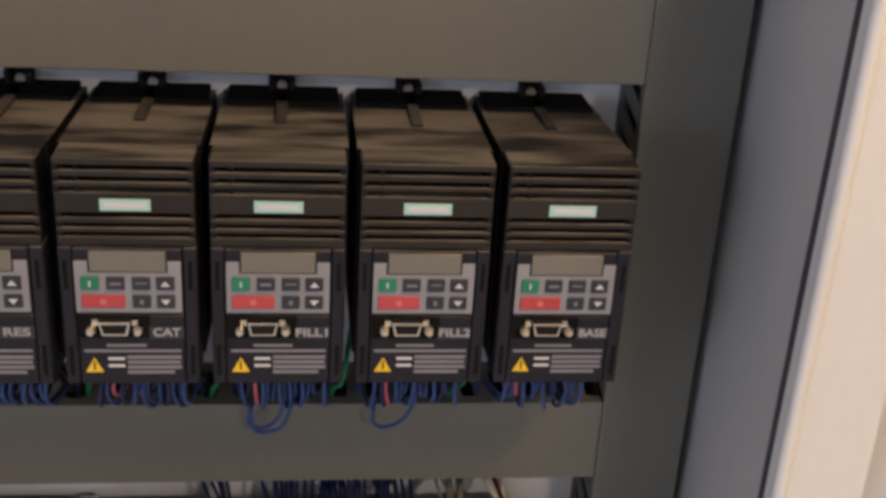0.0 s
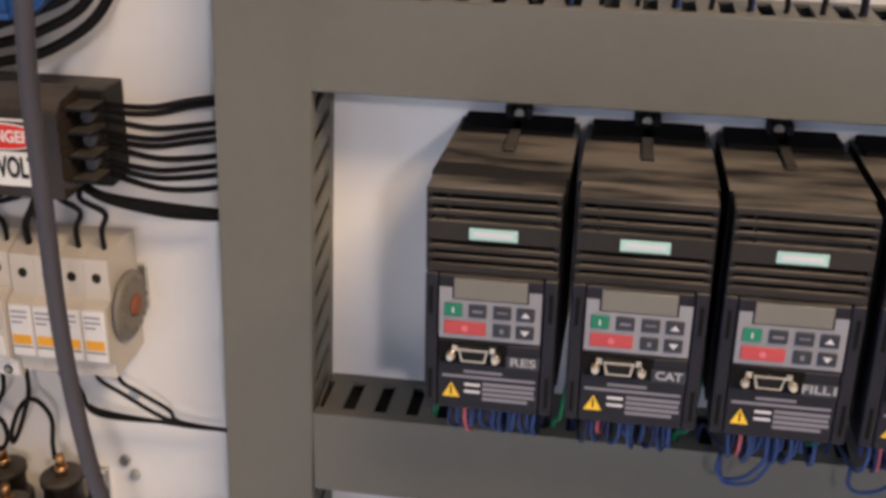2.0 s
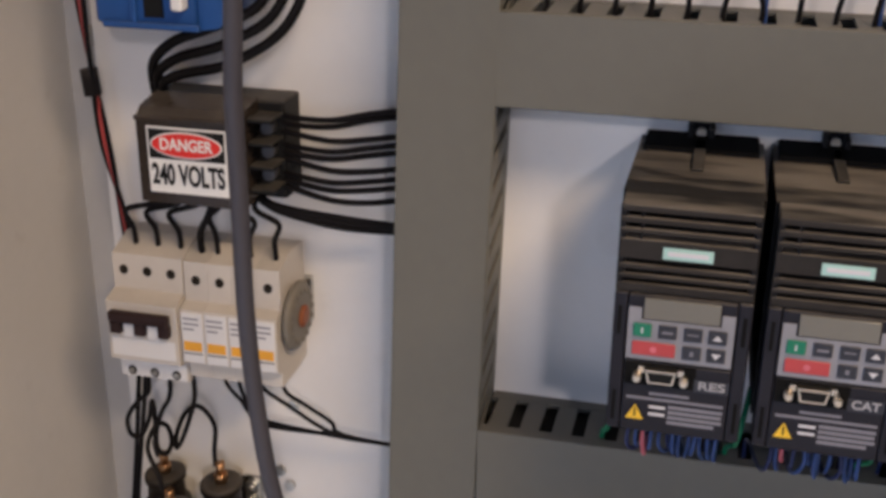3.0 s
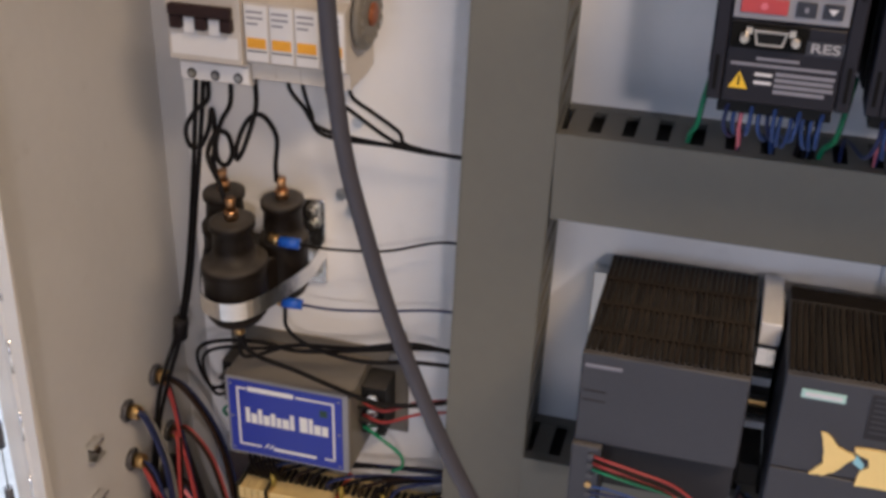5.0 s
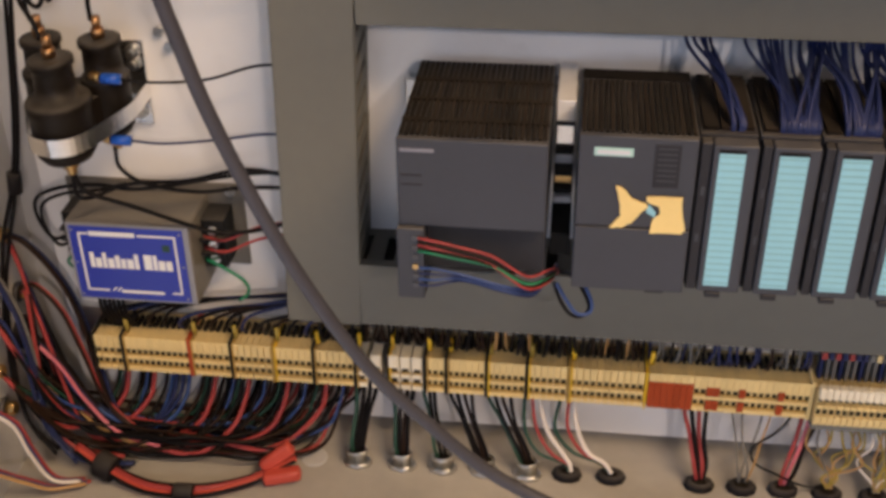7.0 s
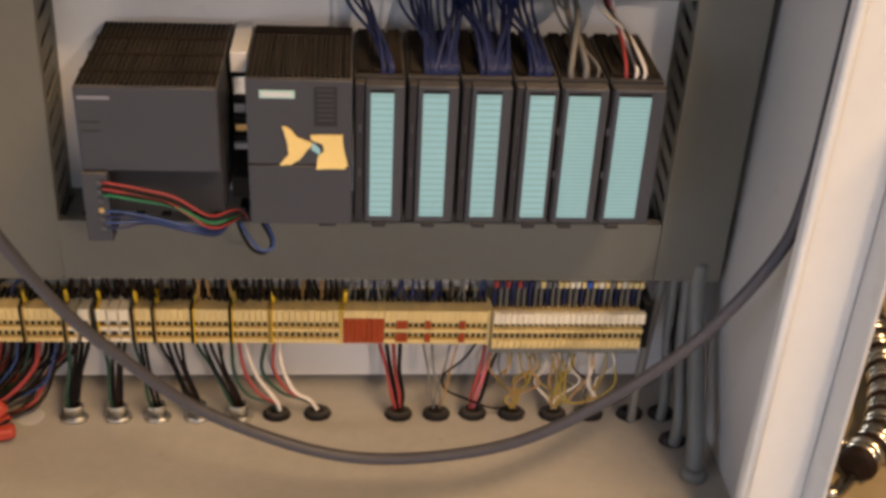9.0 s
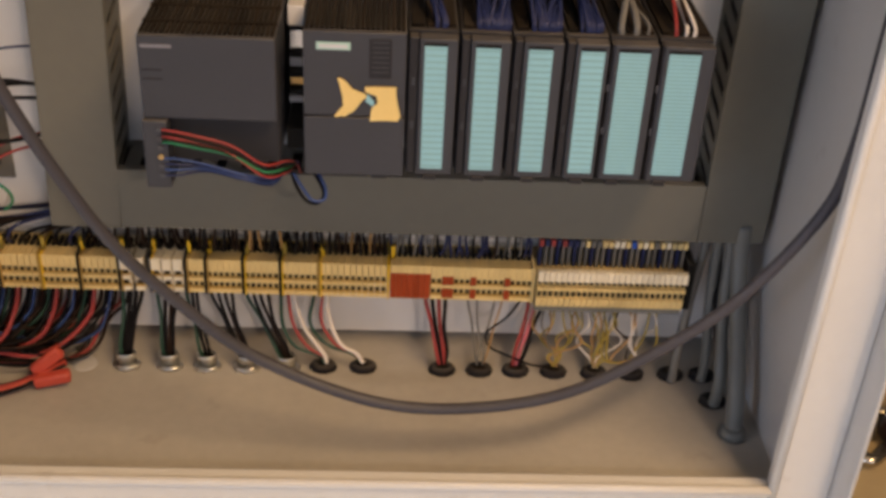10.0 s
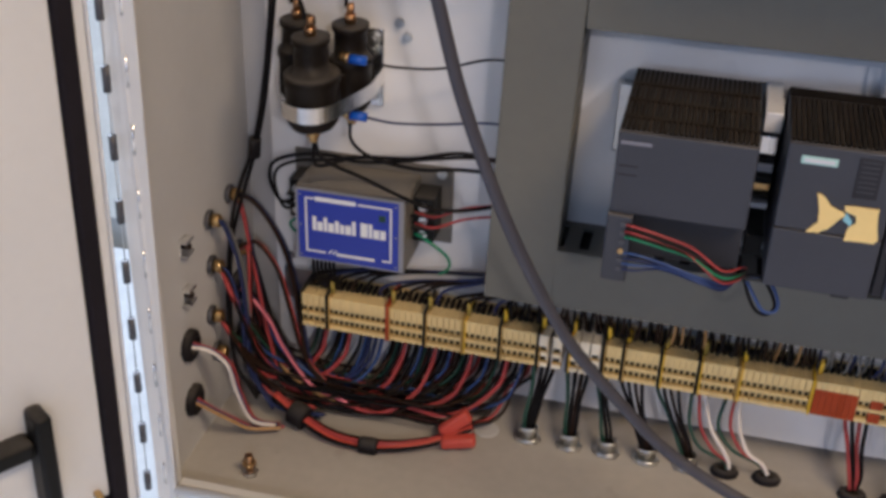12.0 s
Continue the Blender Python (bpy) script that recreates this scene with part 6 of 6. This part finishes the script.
for xr in (-0.4840, -0.4600, -0.4020, -0.3720, -0.3350, -0.2990):
    for o, yt, m, r, dep in ((0.0, -0.045, W_RED, 0.0023, 0.7), (-0.0055, -0.040, W_BLACK, 0.0017, 0.9), (-0.0100, -0.036, W_DKGREEN, 0.0013, 0.1), (0.0100, -0.037, W_BLACK, 0.0015, 0.8), (0.0150, -0.040, W_BLUE, 0.0014, 0.2), (0.0185, -0.034, W_BROWN, 0.0015, 0.0), (-0.0135, -0.033, W_BROWN, 0.0016, 1.0)):
        field_wire(xr + o + hr.uniform(-0.001, 0.001), yt, m, r, dep)
for xr in (-0.4330, -0.4270, -0.4390):
    field_wire(xr, -0.044, W_NAVY if xr < -0.43 else W_BLUE, 0.0020, 0.5)

for k in range(24):
    y, z = entries[k % 6]
    yy, zz = -0.040 - 0.0017 * (k % 13) * 2, 0.7045 + 0.0035 * (k % 7)
    end = -0.44 + 0.0065 * k
    wire("field_wire", [(WALL_X + 0.002, y, z), (WALL_X + 0.012, y, z - 0.004), (WALL_X + 0.026, y * 0.7 + yy * 0.3, z * 0.6 + zz * 0.4), (WALL_X + 0.055, yy, zz + 0.012), (-0.485, yy, zz + 0.004), (end - 0.03, yy * 0.9 - 0.004, zz), (end, -0.030, 0.712 + 0.0008 * k), (end + 0.016, -0.022, 0.745), (end + 0.018, -0.020, 0.777)], 0.0017, (W_BLACK, W_BROWN, W_RED, W_BROWN)[k % 4], "dark wire in the bundle under the terminals", "wire", "harness at the lower left")
# wires that hang together down the side wall
HANG = [
    ((-0.053, 0.908), (W_BROWN, W_BLACK, W_NAVY), [(-0.548, -0.058, 0.906), (-0.525, -0.057, 0.871), (-0.512, -0.056, 0.828), (-0.506, -0.058, 0.778), (-0.490, -0.066, 0.735), (-0.450, -0.070, 0.719)]),
    ((-0.041, 0.844), (W_BROWN, W_RED), [(-0.550, -0.056, 0.863), (-0.528, -0.060, 0.841), (-0.514, -0.062, 0.798), (-0.500, -0.066, 0.751), (-0.465, -0.072, 0.719)]),
    ((-0.041, 0.844), (W_RED, W_BLACK), [(-0.556, -0.060, 0.855), (-0.553, -0.070, 0.813), (-0.548, -0.080, 0.764), (-0.530, -0.090, 0.722), (-0.480, -0.090, 0.712)]),
    ((-0.098, 0.905), (W_NAVY, W_NAVY, W_GREY), [(-0.562, -0.094, 0.899), (-0.553, -0.088, 0.853), (-0.549, -0.086, 0.793), (-0.543, -0.092, 0.742), (-0.515, -0.098, 0.712), (-0.470, -0.095, 0.710)]),
    ((-0.100, 0.860), (W_NAVY,), [(-0.561, -0.096, 0.851), (-0.552, -0.094, 0.808), (-0.546, -0.098, 0.751), (-0.520, -0.104, 0.713)]),
    ((-0.050, 0.809), (W_PINK, W_NAVY, W_BROWN, W_BLACK), [(-0.556, -0.060, 0.807), (-0.536, -0.064, 0.785), (-0.518, -0.066, 0.755), (-0.490, -0.072, 0.724), (-0.450, -0.075, 0.714)]),
    ((-0.042, 0.756), (W_TAN, W_WHITE), [(-0.556, -0.058, 0.755), (-0.530, -0.066, 0.740), (-0.500, -0.074, 0.724), (-0.460, -0.080, 0.714)]),
    ((-0.156, 0.811), (W_WHITE, W_BLUE, W_RED), [(-0.558, -0.149, 0.804), (-0.546, -0.141, 0.785), (-0.541, -0.134, 0.751), (-0.532, -0.127, 0.716), (-0.510, -0.118, 0.707)]),
    ((-0.158, 0.753), (W_TAN, W_BLUE, W_RED), [(-0.560, -0.150, 0.738), (-0.545, -0.142, 0.724), (-0.530, -0.132, 0.710), (-0.505, -0.120, 0.707)]),
]
for (y, z), mats, via in HANG:
    for k, m in enumerate(mats):
        o = (k - (len(mats) - 1) / 2) * 0.0042
        pts = [(WALL_X + 0.003, y + o * 0.4, z + o * 0.3)] + [(px + abs(o) * 0.3 * (i % 2), py + o, max(pz - o * 0.6, 0.7045)) for i, (px, py, pz) in enumerate(via)]
        wire("field_wire", pts, 0.0017, m, "coloured wire hanging down the side wall", "wire", "harness at the lower left")
# red sheathed cable along the bottom
for k, (m, o) in enumerate(((RED_SLEEVE, 0.0), (W_RED, 0.0042), (W_BLACK, -0.0035), (W_BROWN, 0.0075))):
    wire("red_cable", [(-0.520, -0.100 + o, 0.726), (-0.490, -0.110 + o, 0.714), (-0.450, -0.122 + o, 0.7055 + abs(o) * 0.4), (-0.405, -0.122 + o, 0.7050 + abs(o) * 0.4), (-0.365, -0.108 + o, 0.7075), (-0.340, -0.094 + o, 0.712), (-0.322, -0.085 + o * 0.5, 0.718)], 0.0029 if k < 2 else 0.0019, m, "red cable lying along the bottom plate", "cable", "red cables on the bottom plate")
for p, q, r in (((-0.424, -0.123, 0.707), (1, 0.02, 0), 0.0080), ((-0.500, -0.104, 0.716), (1, -0.3, -0.25), 0.0120)):
    bm = bmesh.new()
    lathe(bm, p, q, [(r * 0.9, 0), (r, 0.002), (r, 0.016), (r * 0.9, 0.018)], 14)
    tagged(part("tape_wrap", bm, RUBBER), "black tape wrapped round the harness", "tape", "tape wraps on the harness")
for a, w, rot in (((-0.338, -0.088, 0.722), (0.034, 0.010, 0.013), 38), ((-0.332, -0.098, 0.7105), (0.034, 0.012, 0.011), 6)):
    bm = box(bmesh.new(), -w[0] / 2, w[0] / 2, -w[1] / 2, w[1] / 2, -w[2] / 2, w[2] / 2, 0.003)
    bm.transform(Matrix.Translation(a) @ Matrix.Rotation(-radians(rot), 4, "Y") @ Matrix.Rotation(radians(12), 4, "Z"))
    tagged(part("red_sleeve", bm, RED_SLEEVE), "red plastic sleeve end on the bottom cable", "sleeve", "red sleeves")
settle(about(XL, WALL_X, 0.945), (1, 0.014))

# ---- what stands beside the enclosure ----
bench = thing("work_bench", (0.95, -0.02, 0), "worn plywood bench beside the enclosure", "bench")
part("top", box(bmesh.new(), 0.43, 1.55, -0.12, 0.75, 0.56, 0.585, 0.002), PLY, bench)
for x in (0.52, 1.49):
    for y in (-0.07, 0.69):
        part("leg", box(bmesh.new(), x - 0.03, x + 0.03, y - 0.03, y + 0.03, 0, 0.5598, 0.003), PLY, bench)
part("front_edge", box(bmesh.new(), 0.43, 1.55, -0.145, -0.1205, 0.555, 0.592, 0.002), PLY, bench)
ob = part("wood_beam", box(bmesh.new(), 0.66, 1.50, 0.40, 0.44, 0.5855, 0.625, 0.004), BEAM)
tagged(ob, "dark wooden beam lying on the bench", "beam")
hose = thing("metal_hose", (0.65, 0.02, 0.585), "dusty ribbed metal hose coiled on the bench", "hose")
spine = [(0.500, -0.02, 0.608), (0.545, 0.03, 0.608), (0.575, 0.09, 0.608), (0.598, 0.16, 0.608), (0.612, 0.23, 0.608), (0.625, 0.30, 0.608)]
path = spline(spine, 7)
for i in range(0, len(path) - 1):
    way = (path[i + 1] - path[i]).normalized()
    bm = bmesh.new()
    lathe(bm, path[i] - way * 0.001, way, [(0.014, 0), (0.020, 0.004), (0.0205, 0.008), (0.015, 0.0125)], 12)
    part("hose_ring", bm, CHROME if i % 3 else W_BROWN, hose)
bm = sweep(bmesh.new(), [(0.500, -0.02, 0.594), (0.470, -0.045, 0.594), (0.462, -0.02, 0.594), (0.478, 0.015, 0.594), (0.510, 0.03, 0.594), (0.560, 0.0, 0.594), (0.64, -0.04, 0.594), (0.74, -0.06, 0.594)], 0.0070, 10, 6)
part("hose_tail", bm, CHROME, hose)
